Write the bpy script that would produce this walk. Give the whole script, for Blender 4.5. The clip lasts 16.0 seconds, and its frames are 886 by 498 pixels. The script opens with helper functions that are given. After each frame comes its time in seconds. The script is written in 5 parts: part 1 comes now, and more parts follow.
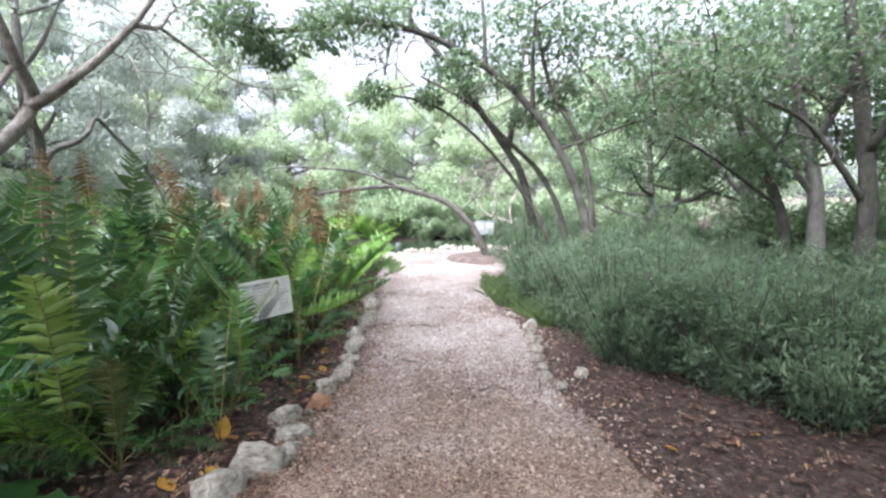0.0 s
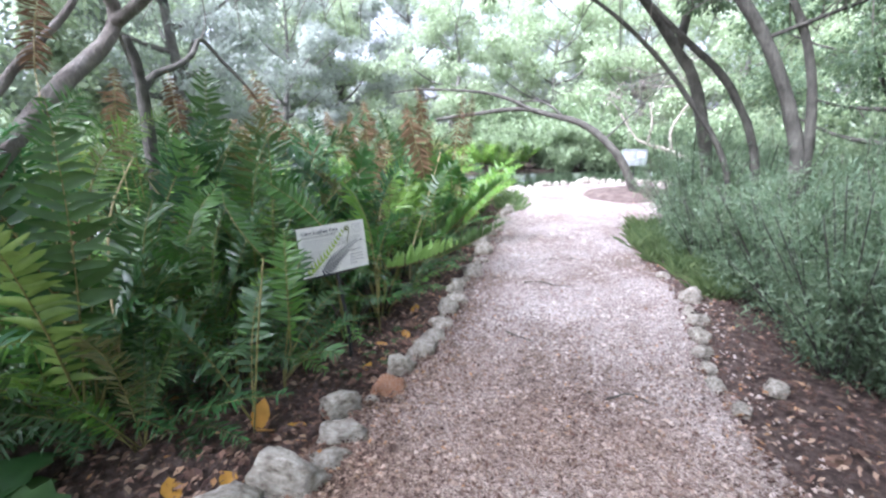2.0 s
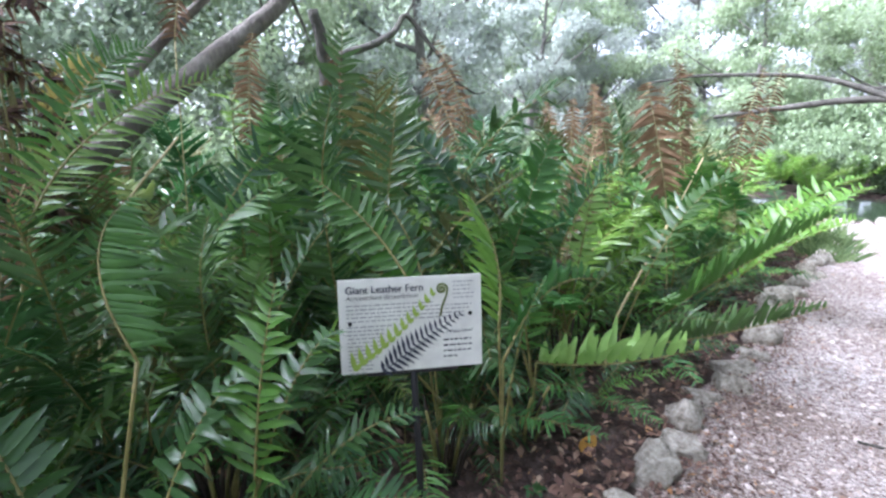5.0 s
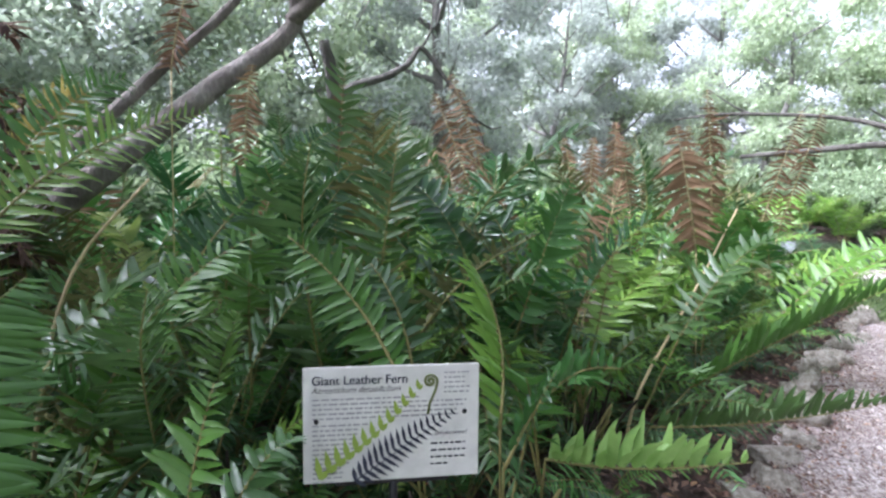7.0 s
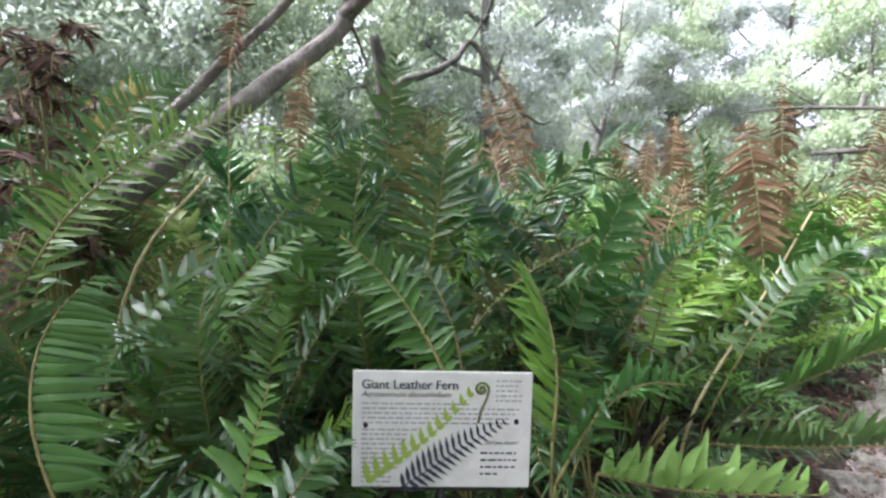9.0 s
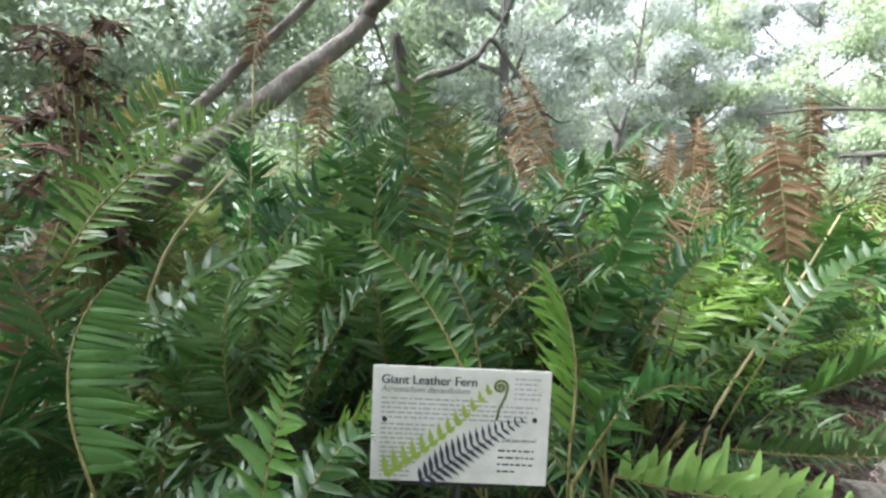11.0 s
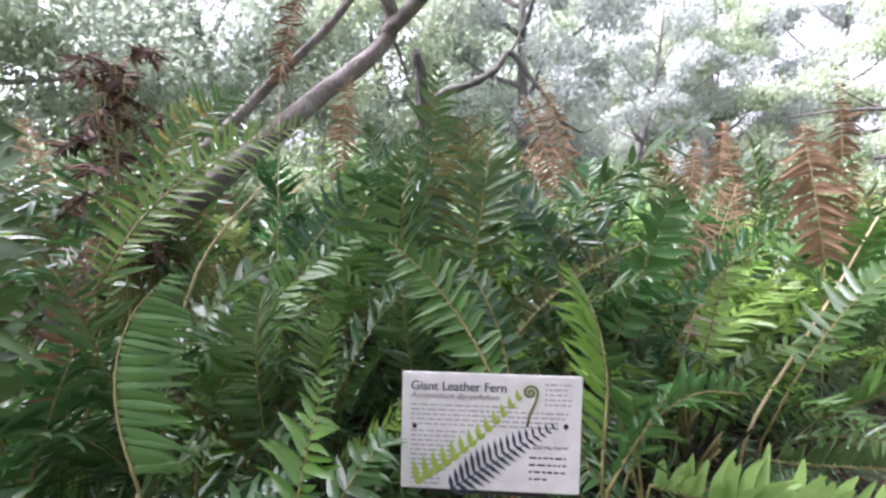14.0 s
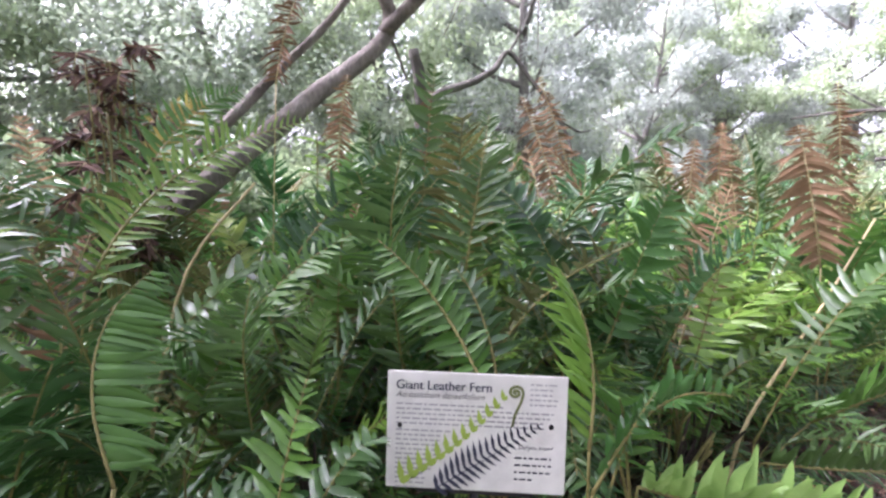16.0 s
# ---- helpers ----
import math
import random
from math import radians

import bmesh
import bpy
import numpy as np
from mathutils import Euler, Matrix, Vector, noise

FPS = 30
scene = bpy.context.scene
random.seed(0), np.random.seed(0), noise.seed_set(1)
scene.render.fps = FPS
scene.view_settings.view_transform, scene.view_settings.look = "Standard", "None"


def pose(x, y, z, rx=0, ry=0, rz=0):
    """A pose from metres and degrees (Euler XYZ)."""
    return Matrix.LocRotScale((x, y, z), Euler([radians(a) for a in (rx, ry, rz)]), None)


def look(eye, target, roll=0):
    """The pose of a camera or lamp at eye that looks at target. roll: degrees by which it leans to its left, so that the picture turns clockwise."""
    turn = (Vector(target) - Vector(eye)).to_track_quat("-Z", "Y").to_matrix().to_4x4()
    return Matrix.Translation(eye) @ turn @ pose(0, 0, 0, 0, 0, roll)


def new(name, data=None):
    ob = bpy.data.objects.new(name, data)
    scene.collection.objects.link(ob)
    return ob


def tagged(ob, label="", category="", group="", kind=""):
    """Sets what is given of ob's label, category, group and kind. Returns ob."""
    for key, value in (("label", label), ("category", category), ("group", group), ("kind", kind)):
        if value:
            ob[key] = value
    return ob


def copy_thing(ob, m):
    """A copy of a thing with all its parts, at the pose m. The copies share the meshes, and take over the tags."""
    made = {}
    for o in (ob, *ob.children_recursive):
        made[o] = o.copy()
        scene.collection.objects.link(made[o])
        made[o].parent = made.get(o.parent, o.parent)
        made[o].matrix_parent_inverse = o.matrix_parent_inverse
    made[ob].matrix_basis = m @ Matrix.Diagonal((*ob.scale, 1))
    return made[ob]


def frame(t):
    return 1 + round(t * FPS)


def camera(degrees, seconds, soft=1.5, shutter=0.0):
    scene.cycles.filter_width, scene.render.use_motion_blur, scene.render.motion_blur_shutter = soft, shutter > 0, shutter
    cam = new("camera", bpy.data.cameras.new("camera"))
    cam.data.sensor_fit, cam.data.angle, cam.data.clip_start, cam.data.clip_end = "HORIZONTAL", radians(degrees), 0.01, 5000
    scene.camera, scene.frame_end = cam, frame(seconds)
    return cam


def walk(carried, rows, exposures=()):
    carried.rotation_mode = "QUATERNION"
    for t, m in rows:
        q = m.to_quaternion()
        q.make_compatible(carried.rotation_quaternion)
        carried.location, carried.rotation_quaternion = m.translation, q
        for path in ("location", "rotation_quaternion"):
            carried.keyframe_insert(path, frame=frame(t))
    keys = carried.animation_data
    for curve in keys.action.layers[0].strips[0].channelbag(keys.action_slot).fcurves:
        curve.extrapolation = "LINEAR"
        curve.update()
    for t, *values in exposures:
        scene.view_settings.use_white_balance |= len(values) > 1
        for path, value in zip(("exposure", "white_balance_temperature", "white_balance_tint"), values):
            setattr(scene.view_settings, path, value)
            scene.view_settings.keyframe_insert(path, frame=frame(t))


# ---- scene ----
cam = camera(88.6, 16.0, soft=2.5)
PATH = [
    (0, (0.662, 1.781, 1.526), (0.166, 3.704, 1.29), 0.1),
    (0.5, (0.575, 1.996, 1.549), (0.088, 3.916, 1.269), -1.1),
    (1, (0.522, 2.233, 1.519), (-0.182, 4.064, 1.13), -1.8),
    (1.5, (0.551, 2.589, 1.48), (-0.433, 4.257, 0.981), -1.2),
    (2, (0.497, 2.844, 1.461), (-0.525, 4.479, 0.929), -1.0),
    (2.5, (0.365, 3.134, 1.485), (-0.682, 4.768, 1.002), 2.3),
    (3, (0.275, 3.418, 1.406), (-1.22, 4.656, 0.921), -2.9),
    (3.5, (0.214, 3.759, 1.348), (-1.383, 4.841, 0.821), -2.0),
    (4, (0.06, 3.947, 1.283), (-1.484, 5.085, 0.717), -0.2),
    (4.5, (-0.14, 4.102, 1.311), (-1.653, 5.258, 0.7), 0.7),
    (5, (-0.293, 4.303, 1.306), (-2.024, 5.177, 0.816), -0.2),
    (5.2, (-0.341, 4.444, 1.294), (-2.136, 5.203, 0.843), 0.8),
    (7.5, (-0.545, 4.48, 1.41), (-2.326, 5.312, 1.038), 1.6),
    (8, (-0.573, 4.465, 1.41), (-2.373, 5.256, 1.043), 1.8),
    (10.5, (-0.565, 4.462, 1.412), (-2.432, 4.989, 0.928), 1.5),
    (11, (-0.571, 4.444, 1.41), (-2.431, 5.04, 0.983), 2.5),
    (11.5, (-0.564, 4.47, 1.397), (-2.422, 5.092, 0.995), 1.6),
    (12, (-0.57, 4.468, 1.393), (-2.423, 5.111, 1.0), 1.2),
    (12.5, (-0.583, 4.448, 1.4), (-2.437, 5.091, 1.014), 1.2),
    (13, (-0.584, 4.421, 1.389), (-2.464, 4.998, 1.022), 1.4),
    (13.5, (-0.568, 4.426, 1.386), (-2.462, 4.956, 1.022), 0.5),
    (14, (-0.559, 4.428, 1.391), (-2.459, 4.935, 1.024), 0.8),
    (14.5, (-0.567, 4.417, 1.394), (-2.471, 4.911, 1.03), 0.8),
    (15, (-0.562, 4.413, 1.411), (-2.469, 4.897, 1.054), 1.0),
    (15.5, (-0.556, 4.426, 1.4), (-2.454, 4.944, 1.044), 1.7),
    (16, (-0.551, 4.468, 1.39), (-2.453, 4.966, 1.021), 1.1),
]
EXPOSURES = [(0.0, 2.14, 5700, 18), (1.6, 2.36, 5500, 21), (2.5, 2.22, 5350, 24), (3.1, 2.38, 5400, 22), (3.6, 2.45, 5400, 21), (5.0, 2.34, 5350, 22), (7.4, 2.18, 5550, 25), (8.1, 2.26, 5650, 27), (10.5, 2.4, 5850, 14), (11.3, 2.44, 5850, 18), (13.0, 2.54, 5750, 33), (16.0, 2.58, 5800, 36)]
walk(cam, [(t, look(eye, target, roll)) for t, eye, target, roll in PATH], EXPOSURES)

# ---- world and sun: bright overcast ----
world = bpy.data.worlds.new("overcast_sky")
scene.world = world
world.use_nodes = True
wn = world.node_tree
sky = wn.nodes.new("ShaderNodeTexSky")
sky.sky_type = "NISHITA"
sky.sun_disc = False
sky.sun_elevation, sky.sun_rotation = radians(52), radians(202)
sky.air_density, sky.dust_density, sky.ozone_density = 1.0, 4.0, 1.0
grey = wn.nodes.new("ShaderNodeHueSaturation")
grey.inputs["Saturation"].default_value = 0.18
wn.links.new(sky.outputs[0], grey.inputs["Color"])
wn.links.new(grey.outputs[0], wn.nodes["Background"].inputs[0])
wn.nodes["Background"].inputs[1].default_value = 0.115
sun = new("sun", bpy.data.lights.new("sun", "SUN"))
sun.data.energy, sun.data.angle, sun.data.color = 3.3, radians(40), (1.0, 0.97, 0.93)
sun.matrix_world = look((-4, -7, 14), (0, 3, 0))

R = random.Random(7)
N = np.random.default_rng(11)


# ---- materials ----
def node_mat(name):
    m = bpy.data.materials.new(name)
    m.use_nodes = True
    return m, m.node_tree, m.node_tree.nodes["Principled BSDF"]


def add_node(nt, kind, **values):
    n = nt.nodes.new(kind)
    for k, v in values.items():
        n.inputs[k.replace("_", " ")].default_value = v
    return n


def ramp(nt, fac, stops):
    r = nt.nodes.new("ShaderNodeValToRGB")
    e = r.color_ramp.elements
    while len(e) < len(stops):
        e.new(0.5)
    for s, (at, col) in zip(e, stops):
        s.position, s.color = at, (*col, 1)
    nt.links.new(fac, r.inputs[0])
    return r.outputs[0]


def mixed(nt, fac, a, b, mode="MIX"):
    m = nt.nodes.new("ShaderNodeMix")
    m.data_type, m.blend_type = "RGBA", mode
    for sock, val in ((m.inputs[0], fac), (m.inputs[6], a), (m.inputs[7], b)):
        if isinstance(val, (int, float)):
            sock.default_value = val
        elif isinstance(val, tuple):
            sock.default_value = (*val, 1)
        else:
            nt.links.new(val, sock)
    return m.outputs[2]


def noise_fac(nt, scale, detail=4.0, coord="Object", squash=1.0):
    tc = nt.nodes.new("ShaderNodeTexCoord")
    n = add_node(nt, "ShaderNodeTexNoise", Scale=scale, Detail=detail, Roughness=0.6)
    mp = nt.nodes.new("ShaderNodeMapping")
    mp.inputs["Scale"].default_value = (1, 1, squash)
    nt.links.new(tc.outputs[coord], mp.inputs["Vector"])
    nt.links.new(mp.outputs[0], n.inputs["Vector"])
    return n.outputs[0]


def bumped(nt, bsdf, fac, strength, dist=0.01):
    b = add_node(nt, "ShaderNodeBump", Strength=strength, Distance=dist)
    nt.links.new(fac, b.inputs["Height"])
    nt.links.new(b.outputs[0], bsdf.inputs["Normal"])


def leaf_mat(name, stops, rough=0.4, through_light=0.35, island=False, spec=0.5, blotch=9.0, mottle=0.8):
    """Thin leaf: gloss over a two-sided body that lets some light through."""
    m, nt, p = node_mat(name)
    if island:
        rnd = nt.nodes.new("ShaderNodeNewGeometry").outputs["Random Per Island"]
    else:
        rnd = nt.nodes.new("ShaderNodeObjectInfo").outputs["Random"]
    col = ramp(nt, rnd, stops)
    spots = ramp(nt, noise_fac(nt, blotch), [(0.3, (0.55, 0.6, 0.5)), (0.75, (1.2, 1.15, 1.1))])
    col = mixed(nt, mottle, col, spots, "MULTIPLY")
    nt.links.new(col, p.inputs["Base Color"])
    p.inputs["Roughness"].default_value = rough
    p.inputs["Specular IOR Level"].default_value = spec
    t = nt.nodes.new("ShaderNodeBsdfTranslucent")
    nt.links.new(mixed(nt, 0.35, col, (0.3, 0.42, 0.12), "SCREEN") if through_light > 0.3 else col, t.inputs[0])
    mx = nt.nodes.new("ShaderNodeMixShader")
    mx.inputs[0].default_value = through_light
    nt.links.new(p.outputs[0], mx.inputs[1])
    nt.links.new(t.outputs[0], mx.inputs[2])
    nt.links.new(mx.outputs[0], nt.nodes["Material Output"].inputs[0])
    bumped(nt, p, noise_fac(nt, 60.0), 0.25, 0.004)
    return m


def rough_mat(name, stops, scale, fine, rough=0.9, bump=0.5, dist=0.01, spec=0.3, island=None, squash=1.0):
    m, nt, p = node_mat(name)
    col = ramp(nt, noise_fac(nt, scale, 6.0), stops)
    grit = ramp(nt, noise_fac(nt, fine, 5.0, squash=squash), [(0.25, (0.55, 0.55, 0.55)), (0.8, (1.25, 1.22, 1.18))])
    col = mixed(nt, 0.85, col, grit, "MULTIPLY")
    if island:
        rnd = nt.nodes.new("ShaderNodeNewGeometry").outputs["Random Per Island"]
        col = mixed(nt, 0.8, col, ramp(nt, rnd, island), "MULTIPLY")
    nt.links.new(col, p.inputs["Base Color"])
    p.inputs["Roughness"].default_value = rough
    p.inputs["Specular IOR Level"].default_value = spec
    bumped(nt, p, noise_fac(nt, fine, 6.0, squash=squash), bump, dist)
    return m


def plain_mat(name, color, rough=0.6, metal=0.0, spec=0.4):
    m, nt, p = node_mat(name)
    tone = ramp(nt, noise_fac(nt, 14.0), [(0.3, tuple(c * 0.86 for c in color)), (0.75, tuple(min(1.0, c * 1.06) for c in color))])
    nt.links.new(tone, p.inputs["Base Color"])
    p.inputs["Roughness"].default_value, p.inputs["Metallic"].default_value = rough, metal
    p.inputs["Specular IOR Level"].default_value = spec
    return m


def trodden(nt, col):
    """Bark trodden into the shell: browner towards the start of the path."""
    tc = nt.nodes.new("ShaderNodeTexCoord")
    axes = nt.nodes.new("ShaderNodeSeparateXYZ")
    nt.links.new(tc.outputs["Object"], axes.inputs[0])
    reach = nt.nodes.new("ShaderNodeMath")
    reach.operation = "MULTIPLY_ADD"
    nt.links.new(noise_fac(nt, 0.9, 4.0), reach.inputs[0])
    reach.inputs[1].default_value = 2.6
    nt.links.new(axes.outputs[1], reach.inputs[2])
    tan = add_node(nt, "ShaderNodeMapRange")
    tan.inputs["From Min"].default_value, tan.inputs["From Max"].default_value = 4.6, 7.4
    nt.links.new(reach.outputs[0], tan.inputs["Value"])
    return mixed(nt, 1.0, col, ramp(nt, tan.outputs[0], [(0.0, (0.86, 0.68, 0.54)), (1.0, (1.0, 1.0, 1.0))]), "MULTIPLY")


def gravel_mat():
    """Crushed shell: small cells of mixed tone, browner where bark has been trodden in."""
    m, nt, p = node_mat("shell_gravel")
    tc = nt.nodes.new("ShaderNodeTexCoord")
    v = add_node(nt, "ShaderNodeTexVoronoi", Scale=95.0)
    nt.links.new(tc.outputs["Object"], v.inputs["Vector"])
    sep = nt.nodes.new("ShaderNodeSeparateColor")
    nt.links.new(v.outputs["Color"], sep.inputs[0])
    cell = ramp(nt, sep.outputs[0], [(0.0, (0.12, 0.08, 0.065)), (0.25, (0.255, 0.215, 0.195)), (0.65, (0.395, 0.362, 0.345)), (1.0, (0.57, 0.545, 0.53))])
    worn = ramp(nt, noise_fac(nt, 1.1, 5.0), [(0.32, (0.5, 0.4, 0.33)), (0.5, (0.88, 0.82, 0.77)), (0.68, (1.18, 1.16, 1.14))])
    col = mixed(nt, 0.9, cell, worn, "MULTIPLY")
    col = trodden(nt, col)
    fine = ramp(nt, noise_fac(nt, 150.0, 4.0), [(0.3, (0.6, 0.58, 0.56)), (0.7, (1.2, 1.2, 1.2))])
    nt.links.new(mixed(nt, 0.8, col, fine, "MULTIPLY"), p.inputs["Base Color"])
    p.inputs["Roughness"].default_value = 0.85
    bumped(nt, p, v.outputs["Distance"], 0.9, 0.012)
    return m


M_FERN = leaf_mat("fern_leaf", [(0.0, (0.035, 0.11, 0.04)), (0.35, (0.06, 0.175, 0.045)), (0.65, (0.11, 0.26, 0.055)), (0.9, (0.17, 0.34, 0.075)), (1.0, (0.26, 0.33, 0.08))], 0.37, 0.29, spec=0.5)
M_FERN_DARK = leaf_mat("fern_leaf_dark", [(0.0, (0.036, 0.105, 0.03)), (1.0, (0.098, 0.18, 0.052))], 0.35, 0.24, spec=0.55)
M_FERN_BLUE = leaf_mat("fern_leaf_blue_green", [(0.0, (0.03, 0.085, 0.027)), (1.0, (0.068, 0.148, 0.04))], 0.36, 0.2, spec=0.6)
M_FERN_GREEN = leaf_mat("fern_leaf_fresh", [(0.0, (0.068, 0.175, 0.03)), (1.0, (0.118, 0.25, 0.044))], 0.37, 0.28, spec=0.48)
M_FERN_OLIVE = leaf_mat("fern_leaf_olive", [(0.0, (0.09, 0.105, 0.04)), (1.0, (0.19, 0.18, 0.065))], 0.5, 0.28, spec=0.4)
M_FERN_LIME = leaf_mat("fern_leaf_lime", [(0.0, (0.12, 0.28, 0.035)), (1.0, (0.22, 0.38, 0.06))], 0.36, 0.38)
M_FERN_YELLOW = leaf_mat("fern_leaf_yellow", [(0.0, (0.3, 0.25, 0.06)), (1.0, (0.4, 0.27, 0.08))], 0.5, 0.4)
M_FERN_PALE = leaf_mat("fern_leaf_pale", [(0.0, (0.27, 0.45, 0.12)), (1.0, (0.3, 0.5, 0.14))], 0.35, 0.42)
M_FERN_DEAD = leaf_mat("fern_leaf_dead", [(0.0, (0.17, 0.105, 0.062)), (1.0, (0.3, 0.195, 0.12))], 0.8, 0.3, spec=0.15)
M_RACHIS = rough_mat("fern_stalk", [(0.3, (0.16, 0.17, 0.05)), (0.7, (0.3, 0.25, 0.1))], 8, 60, 0.55, 0.2)
M_RACHIS_PALE = rough_mat("fern_stalk_pale", [(0.3, (0.4, 0.33, 0.16)), (0.7, (0.6, 0.5, 0.28))], 8, 60, 0.6, 0.2)
M_SHRUB = leaf_mat("shrub_leaf", [(0.0, (0.097, 0.158, 0.1)), (0.6, (0.163, 0.24, 0.153)), (1.0, (0.26, 0.34, 0.215))], 0.5, 0.35, True)
M_TREE = leaf_mat("tree_leaf", [(0.0, (0.088, 0.14, 0.096)), (0.6, (0.15, 0.225, 0.145)), (1.0, (0.23, 0.31, 0.19))], 0.4, 0.42, True, 0.6)
# distance haze is put into this leaf colour: paler, with little mottle
M_FAR_HAZED = leaf_mat("far_leaf_hazed", [(0.0, (0.34, 0.42, 0.28)), (0.6, (0.455, 0.54, 0.37)), (1.0, (0.57, 0.65, 0.45))], 0.5, 0.52, True, mottle=0.3)
# dark end raised and greyed: haze over the bank painted into the leaves
M_BANK_HAZED = leaf_mat("bank_leaf_hazed", [(0.0, (0.23, 0.3, 0.2)), (0.6, (0.3, 0.39, 0.25)), (1.0, (0.39, 0.48, 0.31))], 0.4, 0.4, True)
# grey-green lightened so the background trees look veiled by haze
M_GREY_HAZED = leaf_mat("grey_tree_leaf_hazed", [(0.0, (0.4, 0.44, 0.42)), (1.0, (0.53, 0.57, 0.53))], 0.5, 0.5, True, mottle=0.3)
# misty veil painted into the leaf colour; also used on the forked tree's crown
M_THICKET_HAZED = leaf_mat("thicket_leaf_hazed", [(0.0, (0.31, 0.37, 0.31)), (0.6, (0.4, 0.47, 0.38)), (1.0, (0.5, 0.57, 0.45))], 0.45, 0.55, True, mottle=0.4)
M_BARK = rough_mat("bark", [(0.3, (0.055, 0.052, 0.043)), (0.7, (0.155, 0.15, 0.125))], 6, 55, 0.9, 1.0, 0.03, squash=0.22)
M_BARK_PALE = rough_mat("bark_pale", [(0.3, (0.12, 0.105, 0.09)), (0.5, (0.22, 0.195, 0.168)), (0.7, (0.36, 0.335, 0.3))], 5, 45, 0.9, 1.0, 0.03, squash=0.3)
# real grey bark among the shrubs; on the far trees its paleness stands for haze
M_BARK_GREY = rough_mat("bark_grey", [(0.3, (0.19, 0.18, 0.165)), (0.7, (0.33, 0.32, 0.295))], 5, 45, 0.9, 0.8, 0.03, squash=0.3)
M_DEADWOOD = rough_mat("dead_wood", [(0.3, (0.26, 0.235, 0.19)), (0.7, (0.44, 0.41, 0.34))], 5, 35, 0.85, 0.5, 0.01)
M_MULCH = rough_mat("mulch", [(0.3, (0.046, 0.031, 0.026)), (0.5, (0.108, 0.076, 0.064)), (0.72, (0.215, 0.163, 0.137))], 16, 90, 0.95, 1.0, 0.03)
M_MULCH_DRY = rough_mat("dry_mulch", [(0.3, (0.08, 0.055, 0.045)), (0.5, (0.14, 0.105, 0.09)), (0.72, (0.23, 0.185, 0.16))], 7, 60, 0.95, 1.0, 0.03)
M_GRAVEL = gravel_mat()
M_PEBBLE = rough_mat("pebble", [(0.3, (0.33, 0.293, 0.272)), (0.7, (0.59, 0.555, 0.53))], 5, 60, 0.85, 0.4, 0.005, island=[(0.0, (0.35, 0.25, 0.2)), (0.3, (0.8, 0.7, 0.62)), (1.0, (1.25, 1.22, 1.18))])
pebble_p = M_PEBBLE.node_tree.nodes["Principled BSDF"]
M_PEBBLE.node_tree.links.new(trodden(M_PEBBLE.node_tree, pebble_p.inputs["Base Color"].links[0].from_socket), pebble_p.inputs["Base Color"])
M_STONE = rough_mat("coral_stone", [(0.3, (0.14, 0.12, 0.09)), (0.44, (0.36, 0.33, 0.27)), (0.64, (0.58, 0.545, 0.47))], 3.2, 14, 0.95, 0.8, 0.03)
M_STONE_ORANGE = rough_mat("orange_stone", [(0.35, (0.45, 0.2, 0.1)), (0.5, (0.58, 0.3, 0.17)), (0.62, (0.66, 0.54, 0.42))], 14, 70, 0.95, 0.8, 0.02)
M_LITTER = leaf_mat("fallen_leaf", [(0.0, (0.06, 0.035, 0.03)), (0.45, (0.14, 0.085, 0.068)), (0.8, (0.26, 0.16, 0.12)), (0.94, (0.4, 0.29, 0.22)), (1.0, (0.45, 0.23, 0.1))], 0.8, 0.15, True, 0.2)
M_LITTER_BRIGHT = leaf_mat("yellow_fallen_leaf", [(0.0, (0.5, 0.27, 0.05)), (1.0, (0.55, 0.3, 0.1))], 0.7, 0.25, False, 0.2)
M_PANEL = plain_mat("sign_panel_white", (0.7, 0.7, 0.645), 0.45)
M_PANEL_GREY = plain_mat("sign_panel_grey", (0.15, 0.165, 0.16), 0.6)
M_POST = plain_mat("black_metal", (0.02, 0.02, 0.022), 0.5)
M_INK = plain_mat("ink_dark", (0.045, 0.05, 0.075), 0.6)
M_INK_MID = plain_mat("ink_mid_grey", (0.17, 0.17, 0.16), 0.6)
M_INK_GREY = plain_mat("ink_grey", (0.36, 0.36, 0.36), 0.6)
M_INK_GREEN = plain_mat("ink_green", (0.34, 0.47, 0.08), 0.6)
M_INK_OLIVE = plain_mat("ink_olive", (0.16, 0.19, 0.07), 0.6)

water_m, water_nt, water_p = node_mat("pond_water")
water_p.inputs["Base Color"].default_value = (0.03, 0.045, 0.025, 1)
water_p.inputs["Roughness"].default_value = 0.06
bumped(water_nt, water_p, noise_fac(water_nt, 7.0), 0.12, 0.02)


# ---- mesh builders ----
class Geo:
    """Collects vertices and faces with a material index."""

    def __init__(self):
        self.v, self.f, self.m = [], [], []

    def add(self, verts, faces, mat=0):
        o = len(self.v)
        self.v.extend([tuple(p) for p in verts])
        self.f.extend([tuple(i + o for i in q) for q in faces])
        self.m.extend([mat] * len(faces))

    def mesh(self, name, mats, smooth=True):
        me = bpy.data.meshes.new(name)
        me.from_pydata(self.v, [], self.f)
        for m in mats:
            me.materials.append(m)
        me.polygons.foreach_set("material_index", self.m)
        me.polygons.foreach_set("use_smooth", [smooth] * len(self.f))
        me.update()
        return me


def child(ob, parent, label=""):
    ob.parent = parent
    return tagged(ob, label) if label else ob


def part(name, geo, mats, parent, label="", smooth=True):
    me = geo.mesh(name, mats if isinstance(mats, list) else [mats], smooth) if isinstance(geo, Geo) else geo
    return child(new(name, me), parent, label)


